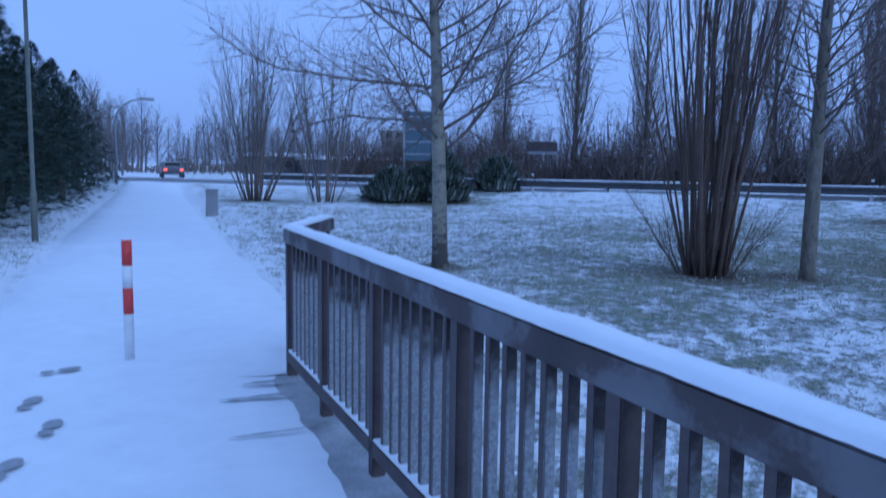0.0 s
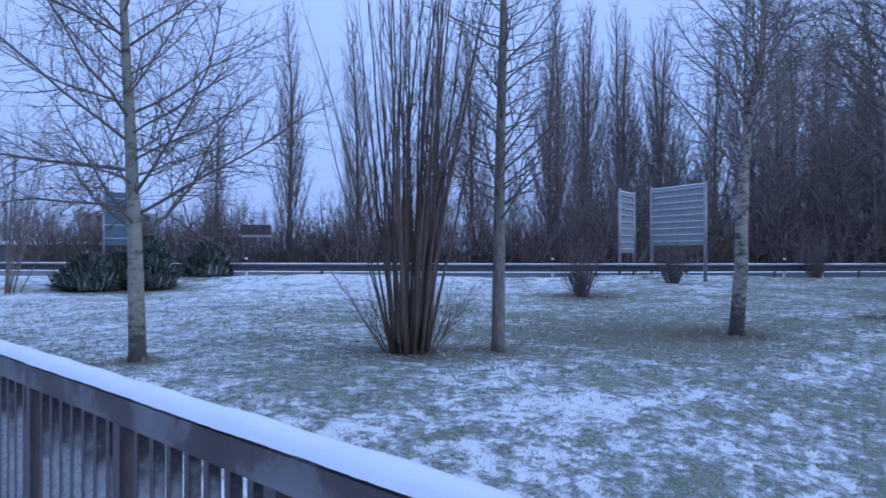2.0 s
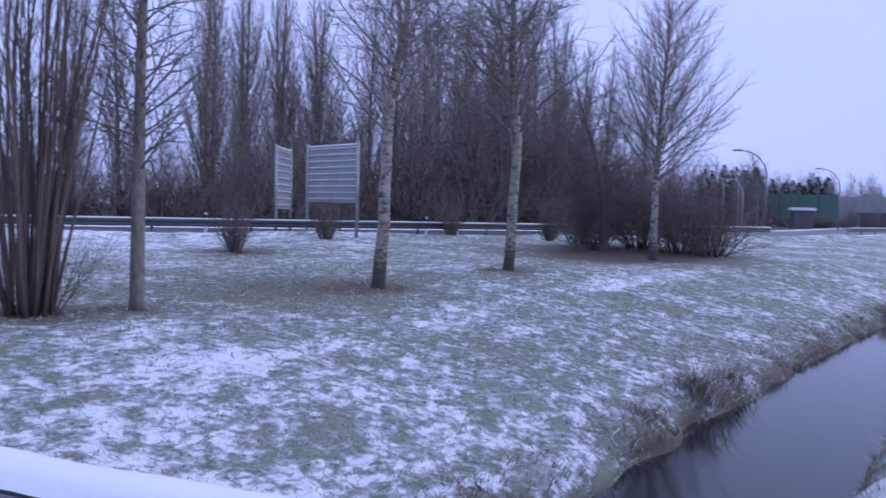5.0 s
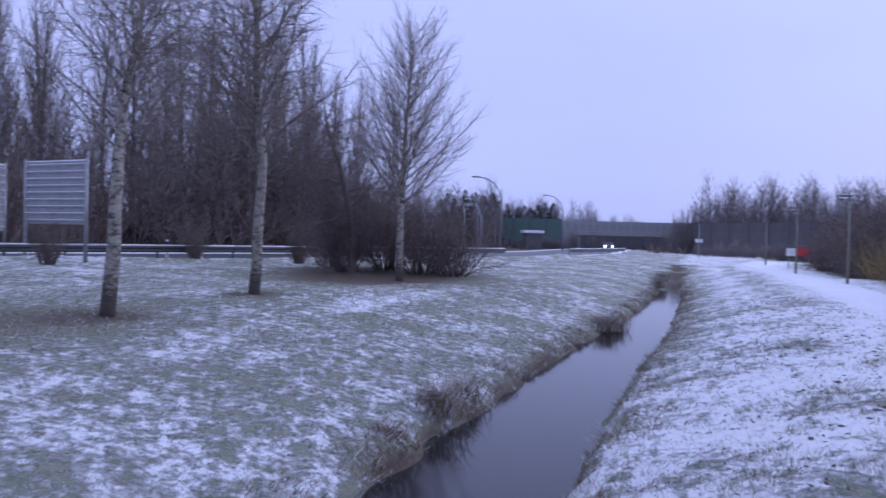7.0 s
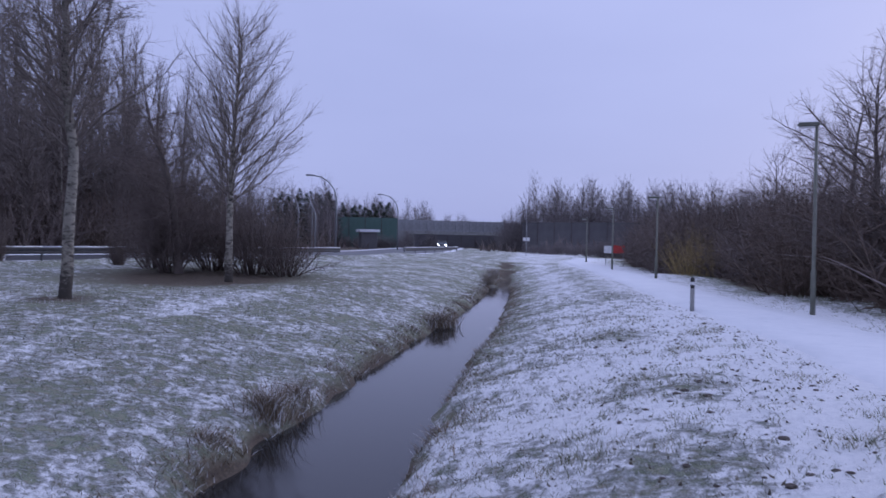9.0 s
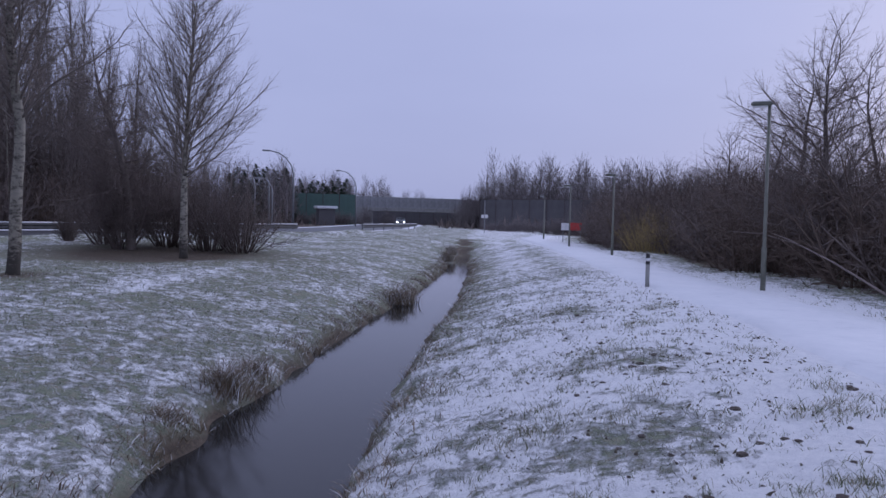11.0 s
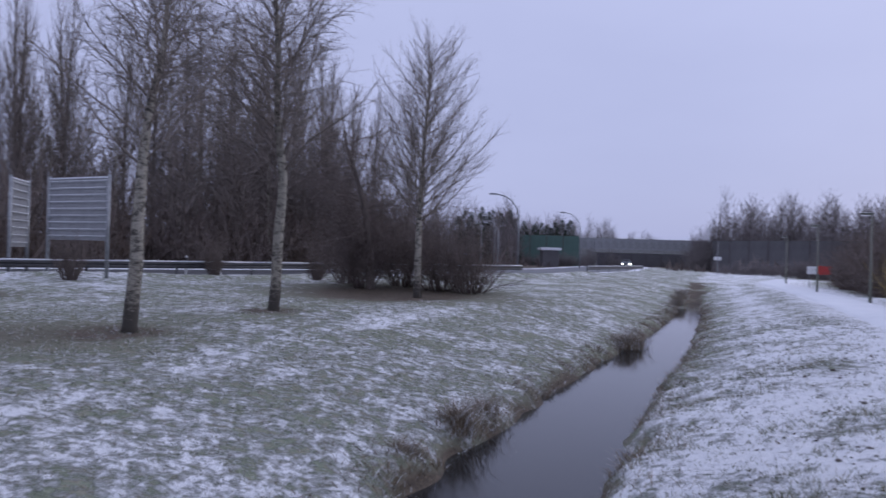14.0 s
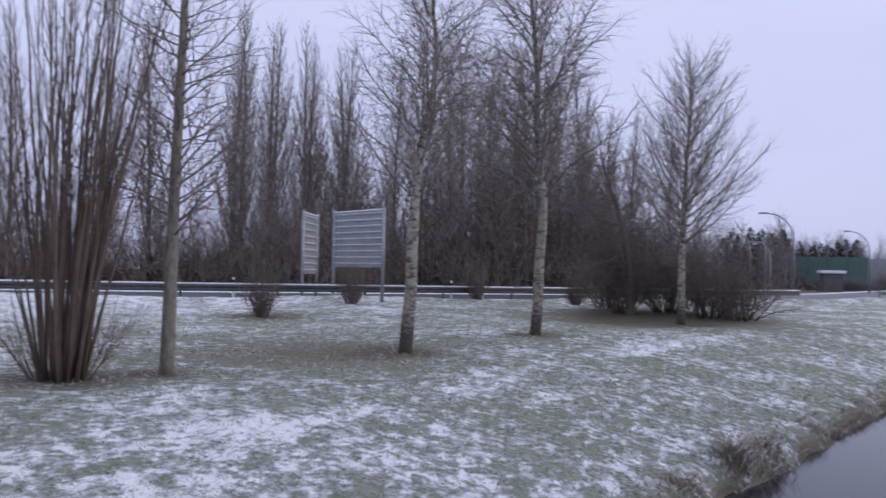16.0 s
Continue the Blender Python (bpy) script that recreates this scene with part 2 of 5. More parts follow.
BANK_GRASS = blade_material("bank_grass_blades", [(0.0, (0.10, 0.12, 0.06)), (0.4, (0.20, 0.22, 0.13)), (0.65, (0.30, 0.26, 0.17)), (0.85, (0.46, 0.43, 0.36)), (1.0, (0.78, 0.79, 0.81))])
SEDGE = blade_material("dry_sedge", [(0.0, (0.10, 0.075, 0.05)), (0.6, (0.22, 0.17, 0.11)), (0.78, (0.36, 0.30, 0.22)), (0.86, (0.62, 0.62, 0.62)), (1.0, (0.82, 0.83, 0.85))])
YELLOW_TWIG = surface("yellow_willow_twigs", (0.24, 0.18, 0.075), (0.42, 0.32, 0.14), 3, 0.9, 0, 0.1, 0.003)
NEEDLES = blade_material("dark_needles", [(0.0, (0.012, 0.022, 0.014)), (0.7, (0.025, 0.045, 0.026)), (1.0, (0.05, 0.07, 0.045))])
RAIL_STEEL = surface("wet_guard_rail_steel", (0.045, 0.045, 0.05), (0.10, 0.10, 0.105), 4, 0.5, 0.2, 0.1, 0.004)
JUNIPER = blade_material("juniper_needles", [(0.0, (0.045, 0.06, 0.045)), (0.5, (0.10, 0.125, 0.095)), (0.85, (0.19, 0.215, 0.18)), (1.0, (0.42, 0.44, 0.45))])
SIGN_BACK = surface("sign_sheet_back", (0.22, 0.225, 0.235), (0.34, 0.345, 0.355), 2, 0.5, 0.2, 0.1, 0.004)
BLUE_GREY = surface("blue_grey_sheet", (0.09, 0.13, 0.17), (0.14, 0.19, 0.23), 2, 0.5, 0.1, 0.1, 0.004)

# ---- mesh helpers ----
def mesh_of(name, verts, faces, mats, smooth=True):
    """A mesh from an array of places and an array of faces, all with the same number of corners."""
    verts, faces = np.asarray(verts, dtype=np.float32), np.asarray(faces, dtype=np.int32)
    me = bpy.data.meshes.new(name)
    n, k = faces.shape
    me.vertices.add(len(verts))
    me.vertices.foreach_set("co", verts.ravel())
    me.loops.add(n * k)
    me.loops.foreach_set("vertex_index", faces.ravel())
    me.polygons.add(n)
    me.polygons.foreach_set("loop_start", np.arange(0, n * k, k, dtype=np.int32))
    me.polygons.foreach_set("use_smooth", np.full(n, smooth))
    me.update(calc_edges=True)
    for mat in (mats if isinstance(mats, (list, tuple)) else [mats]):
        me.materials.append(mat)
    return me


def put_under(ob, parent, label=""):
    ob.parent = parent
    return tagged(ob, label)


def part(name, bm, mat, parent=None, label="", smooth=False):
    me = bpy.data.meshes.new(name)
    bm.to_mesh(me)
    bm.free()
    if smooth:
        me.polygons.foreach_set("use_smooth", np.full(len(me.polygons), True))
    me.materials.append(mat)
    ob = new(name, me)
    if parent:
        ob.parent = parent
    return tagged(ob, label)


def thing(name, place, label, category, group="", turn=0.0, kind=""):
    ob = new(name)
    ob.matrix_basis = pose(*place, 0, 0, turn)
    return tagged(ob, label, category, group, kind)


def box(bm, x0, x1, y0, y1, z0, z1, bevel=0.0, m=None):
    made = bmesh.ops.create_cube(bm, size=1, matrix=Matrix.LocRotScale(((x0 + x1) / 2, (y0 + y1) / 2, (z0 + z1) / 2), None, (x1 - x0, y1 - y0, z1 - z0)))
    verts = made["verts"]
    if bevel:
        edges = list({e for v in verts for e in v.link_edges})
        verts = [v for f in bmesh.ops.bevel(bm, geom=edges, offset=bevel, segments=2, affect="EDGES")["faces"] for v in f.verts] + [v for v in verts if v.is_valid]
    if m:
        bmesh.ops.transform(bm, matrix=m, verts=list(set(verts)))
    return bm


def boxed(*args, **kw):
    return box(bmesh.new(), *args, **kw)


def rod(points, radii, sides=8):
    """A closed tapered tube along points."""
    bm = bmesh.new()
    rings = []
    pts = [Vector(p) for p in points]
    for i, p in enumerate(pts):
        d = (pts[min(i + 1, len(pts) - 1)] - pts[max(i - 1, 0)]).normalized()
        u = d.cross(Vector((0.31, 0.95, 0.07))).normalized()
        v = d.cross(u)
        r = radii[i] if isinstance(radii, (list, tuple)) else radii
        rings.append([bm.verts.new(p + (u * math.cos(a) + v * math.sin(a)) * r) for a in (2 * math.pi * k / sides for k in range(sides))])
    for a, b in zip(rings, rings[1:]):
        for k in range(sides):
            bm.faces.new((a[k], a[(k + 1) % sides], b[(k + 1) % sides], b[k]))
    bm.faces.new(rings[0])
    bm.faces.new(rings[-1])
    bmesh.ops.recalc_face_normals(bm, faces=bm.faces)
    return bm


def twigs(name, segs, mat, sides=3):
    """One mesh of many thin tapered pieces; a piece is start, end and two radii. sides=2: far twigs, as slim leaves of bark turned all ways."""
    a = np.array(segs, dtype=np.float64)
    p, q, r0, r1 = a[:, 0:3], a[:, 3:6], a[:, 6:7], a[:, 7:8]
    d = q - p
    d /= np.linalg.norm(d, axis=1, keepdims=True) + 1e-9
    u = np.cross(d, np.array((0.31, 0.91, 0.27)))
    u /= np.linalg.norm(u, axis=1, keepdims=True) + 1e-9
    v = np.cross(d, u)
    if sides == 2:
        turn = np.random.default_rng(len(a)).uniform(0, math.pi, (len(a), 1))
        u = u * np.cos(turn) + v * np.sin(turn)
        verts = np.stack([p - u * r0 * 1.3, p + u * r0 * 1.3, q + u * r1 * 1.3, q - u * r1 * 1.3], 1).reshape(-1, 3)
        return mesh_of(name, verts, np.arange(len(a) * 4).reshape(-1, 4), mat)
    rings = [p + (u * math.cos(t) + v * math.sin(t)) * r0 for t in np.arange(sides) * 2 * math.pi / sides]
    rings += [q + (u * math.cos(t) + v * math.sin(t)) * r1 for t in np.arange(sides) * 2 * math.pi / sides]
    verts = np.stack(rings, axis=1).reshape(-1, 3)
    base = np.arange(len(a))[:, None] * 2 * sides
    faces = np.concatenate([base + np.array([[k, (k + 1) % sides, sides + (k + 1) % sides, sides + k]]) for k in range(sides)])
    return mesh_of(name, verts, faces, mat)


def blades(name, roots, heights, widths, mat, lean, rng):
    """Single grass blades, each a bent strip of two pieces."""
    n = len(roots)
    ang, ang2 = rng.uniform(0, 2 * math.pi, n), rng.uniform(0, 2 * math.pi, n)
    side = np.stack([np.cos(ang), np.sin(ang), np.zeros(n)], 1) * widths[:, None] / 2
    tip = np.stack([np.cos(ang2), np.sin(ang2), np.zeros(n)], 1) * (heights * rng.uniform(0.2, 1.0, n) * lean)[:, None]
    up = np.zeros((n, 3))
    up[:, 2] = heights
    verts = np.stack([roots - side, roots + side, roots + side * 0.7 + tip * 0.35 + up * 0.6, roots - side * 0.7 + tip * 0.35 + up * 0.6, roots + tip + up], 1).reshape(-1, 3)
    b = np.arange(n)[:, None] * 5
    faces = np.concatenate([b + np.array([[0, 1, 2]]), b + np.array([[0, 2, 3]]), b + np.array([[3, 2, 4]])])
    return mesh_of(name, verts, faces, mat, smooth=False)


# ---- trees ----
def rand_dir(rng):
    return Vector((rng.gauss(0, 1), rng.gauss(0, 1), rng.gauss(0, 1)))


def branch(out, p, d, length, r, level, spec, rng):
    steps, wig, lift = spec["steps"][level], spec["wig"][level], spec["lift"][level]
    pts, st, tip = [(p.copy(), d.copy(), r)], length / steps, spec.get("tip", 0.25) if level else spec.get("tip0", 0.08)
    for i in range(steps):
        d = (d + rand_dir(rng) * wig + Vector((0, 0, lift))).normalized()
        q = p + d * st
        r1 = r * (1 - (1 - tip) * (i + 1) / steps)
        out[level].append((*p, *q, pts[-1][2], r1))
        p = q
        pts.append((p.copy(), d.copy(), r1))
    if level + 1 >= len(spec["steps"]):
        return
    kids = spec["kids"][level]
    if level:
        kids = max(2, round(kids * min(1.3, length / spec["full"][level])))
    first, turn = spec["first"][level], rng.uniform(0, 6.28)
    for k in range(kids):
        f = first + (1 - first) * (k + rng.uniform(0.1, 0.9)) / kids
        i = min(int(f * steps), steps - 1)
        w = f * steps - i
        a, b = pts[i], pts[i + 1]
        at, dd = a[0].lerp(b[0], w), a[1].lerp(b[1], w).normalized()
        turn += 2.4 + rng.uniform(-0.5, 0.5)
        u = dd.cross(Vector((0.3, 0.2, 0.93) if abs(dd.z) < 0.9 else (1, 0.1, 0))).normalized()
        v = dd.cross(u)
        angle = radians(rng.uniform(*spec["angle"][level]))
        side = u * math.cos(turn) + v * math.sin(turn)
        shape = spec["shape"](f) if level == 0 else 1.0 - 0.55 * f
        ln = (spec["reach"] * shape if level == 0 else length * spec["ratio"][level] * shape) * rng.uniform(0.7, 1.15)
        rr = min((a[2] + (b[2] - a[2]) * w) * 0.75, max(spec["thin"], ln * spec["thick"]))
        branch(out, at, dd * math.cos(angle) + side * math.sin(angle), ln, rr, level + 1, spec, rng)


def trunk_mesh(name, segs, mat, flare=1.35, sides=10):
    pts = [Vector(segs[0][:3])] + [Vector(s[3:6]) for s in segs]
    radii = [segs[0][6]] + [s[7] for s in segs]
    pts.insert(1, pts[0].lerp(pts[1], 0.18))
    radii.insert(1, radii[0])
    radii[0] *= flare
    pts[0] = pts[0] - Vector((0, 0, 0.15))
    bm = rod(pts, radii, sides)
    me = bpy.data.meshes.new(name)
    bm.to_mesh(me)
    bm.free()
    me.polygons.foreach_set("use_smooth", np.full(len(me.polygons), True))
    me.materials.append(mat)
    return me


def smooth_rod(name, points, radii, sides, mat, parent):
    return part(name, rod(points, radii, sides), mat, parent, smooth=True)


def path_of(segs):
    return [segs[0][:3]] + [s[3:6] for s in segs], [segs[0][6]] + [s[7] for s in segs]


def make_tree(name, place, height, radius, spec, bark, twig, label, category, seed, lean=(0, 0), group="", turn=0.0, split=True, sides=3):
    """A bare tree; with split each limb is a part of its own."""
    rng = random.Random(seed)
    out = [[] for _ in spec["steps"]]
    branch(out, Vector((0, 0, 0)), Vector((lean[0], lean[1], 1)).normalized(), height, radius, 0, spec, rng)
    base = thing(name, place, label, category, group, turn)
    put_under(new("trunk", trunk_mesh("trunk", out[0], bark)), base)
    n, rest = spec["steps"][1], [s for level in out[2:] for s in level]
    if split:
        for k in range(0, len(out[1]), n):
            smooth_rod("limb", *path_of(out[1][k:k + n]), 5, twig, base)
    else:
        rest = out[1] + rest
    crown = put_under(new("crown", twigs("crown", rest, twig, sides)), base, "bare leafless winter twigs")
    tagged(crown, kind="stuff")
    return base


def make_clump(name, place, stems, height, spread, radius, spec, twig, label, category, seed, group="", inner=0.25, split=True, low=0, sides=3):
    """A shrub of many stems from one root."""
    rng = random.Random(seed)
    base = thing(name, place, label, category, group)
    out = [[] for _ in spec["steps"]]
    for k in range(stems):
        a, s = k * 2.4 + rng.uniform(-0.3, 0.3), math.sqrt((k + 0.5) / stems)
        lean = spread * s ** 1.6
        d = Vector((math.cos(a) * lean, math.sin(a) * lean, 1)).normalized()
        h = height * rng.uniform(0.75, 1.05) * (1 - 0.35 * s ** 2)
        if k >= stems - low:
            d, h = Vector((math.cos(a) * 0.7, math.sin(a) * 0.7, 1)).normalized(), height * rng.uniform(0.10, 0.27)
        short = k >= stems - low
        branch(out, Vector((math.cos(a) * inner * s, math.sin(a) * inner * s, -0.08)), d, h, radius * rng.uniform(0.45, 1.1) * (0.4 if short else 1), 0,
               dict(spec, reach=spec["reach"] * (0.45 if short else h / height), first=(0.12, 0.15) if short else spec["first"]), rng)
    n, rest = spec["steps"][0], [s for level in out[1:] for s in level]
    if split:
        for k in range(0, len(out[0]), n):
            smooth_rod("stem", *path_of(out[0][k:k + n]), 6, twig, base)
    else:
        rest = out[0] + rest
    crown = put_under(new("crown", twigs("crown", rest, twig, sides)), base, "bare leafless winter twigs")
    tagged(crown, kind="stuff")
    return base


def conifer(name, place, height, width, label, seed, group="", count=2600, fine=1.0, power=0.75, needles=None):
    """A trunk clothed with drooping needle sprays."""
    rng = np.random.default_rng(seed)
    base = thing(name, place, label, "conifer", group, turn=float(rng.uniform(0, 360)))
    smooth_rod("trunk", [(0, 0, -0.1), (0, 0, height * 0.5), (0, 0, height)], [0.09, 0.05, 0.01], 7, DARK_BARK, base)
    f = rng.uniform(0, 1, count) ** (0.8 if power >= 0.75 else 1.5)
    ang = rng.uniform(0, 2 * math.pi, count)
    rad = width * (1 - f ** (1 / power * 0.75) if power < 0.75 else 1 - f) ** power * (0.35 + 0.65 * rng.uniform(0, 1, count) ** 0.5) * (1 + 0.22 * np.sin(ang * 3 + f * 19) + 0.12 * np.sin(ang * 7 + f * 40))
    c = np.stack([np.cos(ang) * rad, np.sin(ang) * rad, 0.12 + f * height * 0.97], 1)
    out = np.stack([np.cos(ang), np.sin(ang), rng.uniform(-0.3, 1.8, count) if needles else rng.uniform(-0.5, 0.35, count)], 1)
    ln = rng.uniform(0.10, 0.28, count)[:, None] * (1.15 - 0.6 * f[:, None]) * fine
    side = np.stack([-np.sin(ang), np.cos(ang), rng.uniform(-0.6, 0.6, count)], 1) * ln * 0.22
    verts = np.stack([c - out * ln * 0.4, c + side, c + out * ln, c - side], 1).reshape(-1, 3)
    sprays = put_under(new("needles", mesh_of("needles", verts, np.arange(count * 4).reshape(-1, 4), needles or NEEDLES, False)), base, "dark evergreen needle sprays")
    tagged(sprays, kind="stuff")
    return base


OPEN_CROWN = dict(steps=(14, 6, 4, 2), wig=(0.02, 0.10, 0.16, 0.2), lift=(0.02, 0.035, 0.02, -0.02), kids=(60, 22, 8), first=(0.20, 0.10, 0.12), full=(1, 2.6, 1.0),
                  angle=((50, 78), (30, 55), (30, 60)), ratio=(1, 0.48, 0.5), shape=lambda f: 1.02 - 0.72 * f, reach=4.0, thick=0.0078, thin=0.0072, tip=0.2)
WEEPING = dict(steps=(16, 6, 4, 2), wig=(0.055, 0.10, 0.14, 0.2), lift=(0.01, 0.03, -0.03, -0.10), kids=(64, 19, 7), first=(0.30, 0.12, 0.12), full=(1, 2.0, 0.9),
               angle=((28, 60), (30, 55), (25, 60)), ratio=(1, 0.45, 0.55), shape=lambda f: 1.0 - 0.6 * abs(f - 0.35) * 1.3, reach=3.0, thick=0.008, thin=0.0095, tip=0.2)
VASE = dict(steps=(12, 8, 5, 2), wig=(0.02, 0.05, 0.10, 0.15), lift=(0.01, 0.05, 0.05, 0.05), kids=(66, 24, 6), first=(0.27, 0.12, 0.12), full=(1, 4.0, 1.5),
            angle=((18, 48), (20, 42), (22, 45)), ratio=(1, 0.40, 0.5), shape=lambda f: 1.0 - 0.62 * f, reach=5.9, thick=0.008, thin=0.015, tip=0.2)
POPLAR = dict(steps=(14, 7, 4), wig=(0.015, 0.045, 0.10), lift=(0.02, 0.17, 0.12), kids=(74, 26), first=(0.05, 0.10), full=(1, 4.0),
              angle=((20, 38), (16, 36)), ratio=(1, 0.34), shape=lambda f: 1.0 - 0.80 * f ** 1.5, reach=6.6, thick=0.007, thin=0.018, tip=0.22)
WOOD = dict(steps=(12, 5, 3), wig=(0.03, 0.10, 0.18), lift=(0.02, 0.07, 0.04), kids=(46, 18), first=(0.16, 0.10), full=(1, 3.0),
            angle=((28, 62), (25, 55)), ratio=(1, 0.45), shape=lambda f: 1.0 - 0.62 * f, reach=5.0, thick=0.012, thin=0.030, tip=0.25)
STEMS = dict(steps=(10, 4, 2), wig=(0.042, 0.08, 0.15), lift=(0.03, 0.06, 0.03), kids=(18, 5), first=(0.26, 0.15), full=(1, 1.2),
             angle=((14, 36), (18, 40)), ratio=(1, 0.45), shape=lambda f: 1.0 - 0.5 * f, reach=1.3, thick=0.008, thin=0.004, tip=0.2)
THICKET = dict(steps=(6, 4, 2), wig=(0.09, 0.14, 0.2), lift=(0.02, 0.03, 0.0), kids=(12, 5), first=(0.15, 0.15), full=(1, 1.0),
               angle=((25, 60), (25, 60)), ratio=(1, 0.5), shape=lambda f: 1.0 - 0.5 * f, reach=1.1, thick=0.010, thin=0.008, tip=0.25)
BRUSH = dict(steps=(5, 3, 1), wig=(0.09, 0.15, 0.2), lift=(0.02, 0.04, 0.0), kids=(12, 4), first=(0.10, 0.15), full=(1, 1.0),
             angle=((25, 60), (25, 60)), ratio=(1, 0.6), shape=lambda f: 1.0 - 0.5 * f, reach=1.5, thick=0.012, thin=0.02, tip=0.3)
FAR = dict(steps=(7, 3, 2), wig=(0.03, 0.09, 0.16), lift=(0.02, 0.13, 0.07), kids=(42, 13), first=(0.10, 0.12), full=(1, 3.0),
           angle=((25, 52), (22, 48)), ratio=(1, 0.5), shape=lambda f: 1.0 - 0.55 * f, reach=3.0, thick=0.010, thin=0.032, tip=0.3)
GNARLED = dict(steps=(9, 7, 5, 3), wig=(0.06, 0.16, 0.20, 0.24), lift=(0.02, 0.03, 0.02, 0.0), kids=(46, 22, 8), first=(0.10, 0.10, 0.10), full=(1, 2.8, 1.2),
               angle=((35, 72), (30, 62), (28, 60)), ratio=(1, 0.42, 0.5), shape=lambda f: 1.0 - 0.55 * f, reach=4.4, thick=0.009, thin=0.0085, tip=0.2)

# ---- the land ----
STREAM = [(-60, 17.5), (-30, 10.2), (-10, 4.9), (0, 2.3), (7.5, 0.15), (10.65, -0.62), (16.7, -2.2), (23.3, -4.15), (28.5, -5.6), (39, -8.3), (47, -10.0), (60, -13.2)]
ROAD = [(-90, 135), (-8, 61), (9, 41), (16.5, 31.8), (25, 23.2), (32, 17.3), (39, 12.3), (52, 3.4), (66, -4.5), (90, -13), (150, -24), (330, -50)]
SIDE_PATH = [(-0.5, -6.2), (4, -6.6), (8, -7.5), (11, -8.5), (15, -9.35), (20, -10.3), (30, -12.7), (45, -16.1), (63, -19.6), (80, -26)]
# litter and bare turf under the trees: x, y, radius, amount
BARE_SPOTS = [(8.0, 9.25, 1.0, 0.25), (6.7, 9.9, 1.2, 0.10), (4.25, 11.05, 0.5, 0.25), (9.18, 8.68, 0.5, 0.25), (14.1, 7.2, 0.7, 0.35), (13.2, 8.6, 2.6, 0.14), (19.0, 5.95, 0.7, 0.35), (31, 5.0, 4.0, 0.32), (21.4, 16.4, 1.5, 0.25), (11, 30, 2.5, 0.3), (4.2, 31.3, 1.6, 0.25),
              (4.9, 5.6, 1.7, -0.07), (9.1, -4.4, 1.0, 0.22), (14.4, -5.5, 1.2, 0.18), (6.4, -3.6, 0.9, 0.22), (12.6, -3.9, 1.0, 0.14), (5.7, -2.8, 0.8, 0.16), (7.6, -5.2, 0.7, 0.12), (10.6, -6.0, 0.8, 0.10)]
TRACK = [(7.0, 5.4), (11.3, 4.6), (14.8, 4.1), (20.8, 2.6), (26, 1.4)]
WATER_LEVEL, ROAD_LEVEL = -1.1, 0.28


def line_distance(line, x, y):
    """Signed distance to a line of points (positive to its left) and the way along it."""
    best, sign, along, run = np.full(x.shape, 1e9), np.ones(x.shape), np.zeros(x.shape), 0.0
    for (ax, ay), (bx, by) in zip(line, line[1:]):
        dx, dy = bx - ax, by - ay
        ln = math.hypot(dx, dy)
        t = np.clip(((x - ax) * dx + (y - ay) * dy) / ln ** 2, 0, 1)
        d = np.hypot(x - ax - t * dx, y - ay - t * dy)
        near = d < best
        best = np.where(near, d, best)
        sign = np.where(near, np.sign(dx * (y - ay) - dy * (x - ax)), sign)
        along = np.where(near, run + t * ln, along)
        run += ln
    return best * sign, along


def smooth(a, b, v):
    t = np.clip((v - a) / (b - a), 0, 1)
    return t * t * (3 - 2 * t)


def waves(x, y):
    return (0.5 * np.sin(1.7 * x + 0.6 * y) * np.sin(1.3 * y - 0.4 * x) + 0.3 * np.sin(4.1 * x - 2.2 * y + 1) * np.sin(3.3 * y + 0.7) + 0.2 * np.sin(9.3 * x + 3 * y) * np.sin(8.1 * y - 2 * x))


def half_width(x):
    return np.interp(x, [-20, 7, 12, 23, 30, 47, 60], [1.05, 1.05, 0.98, 0.95, 0.75, 0.6, 0.3])


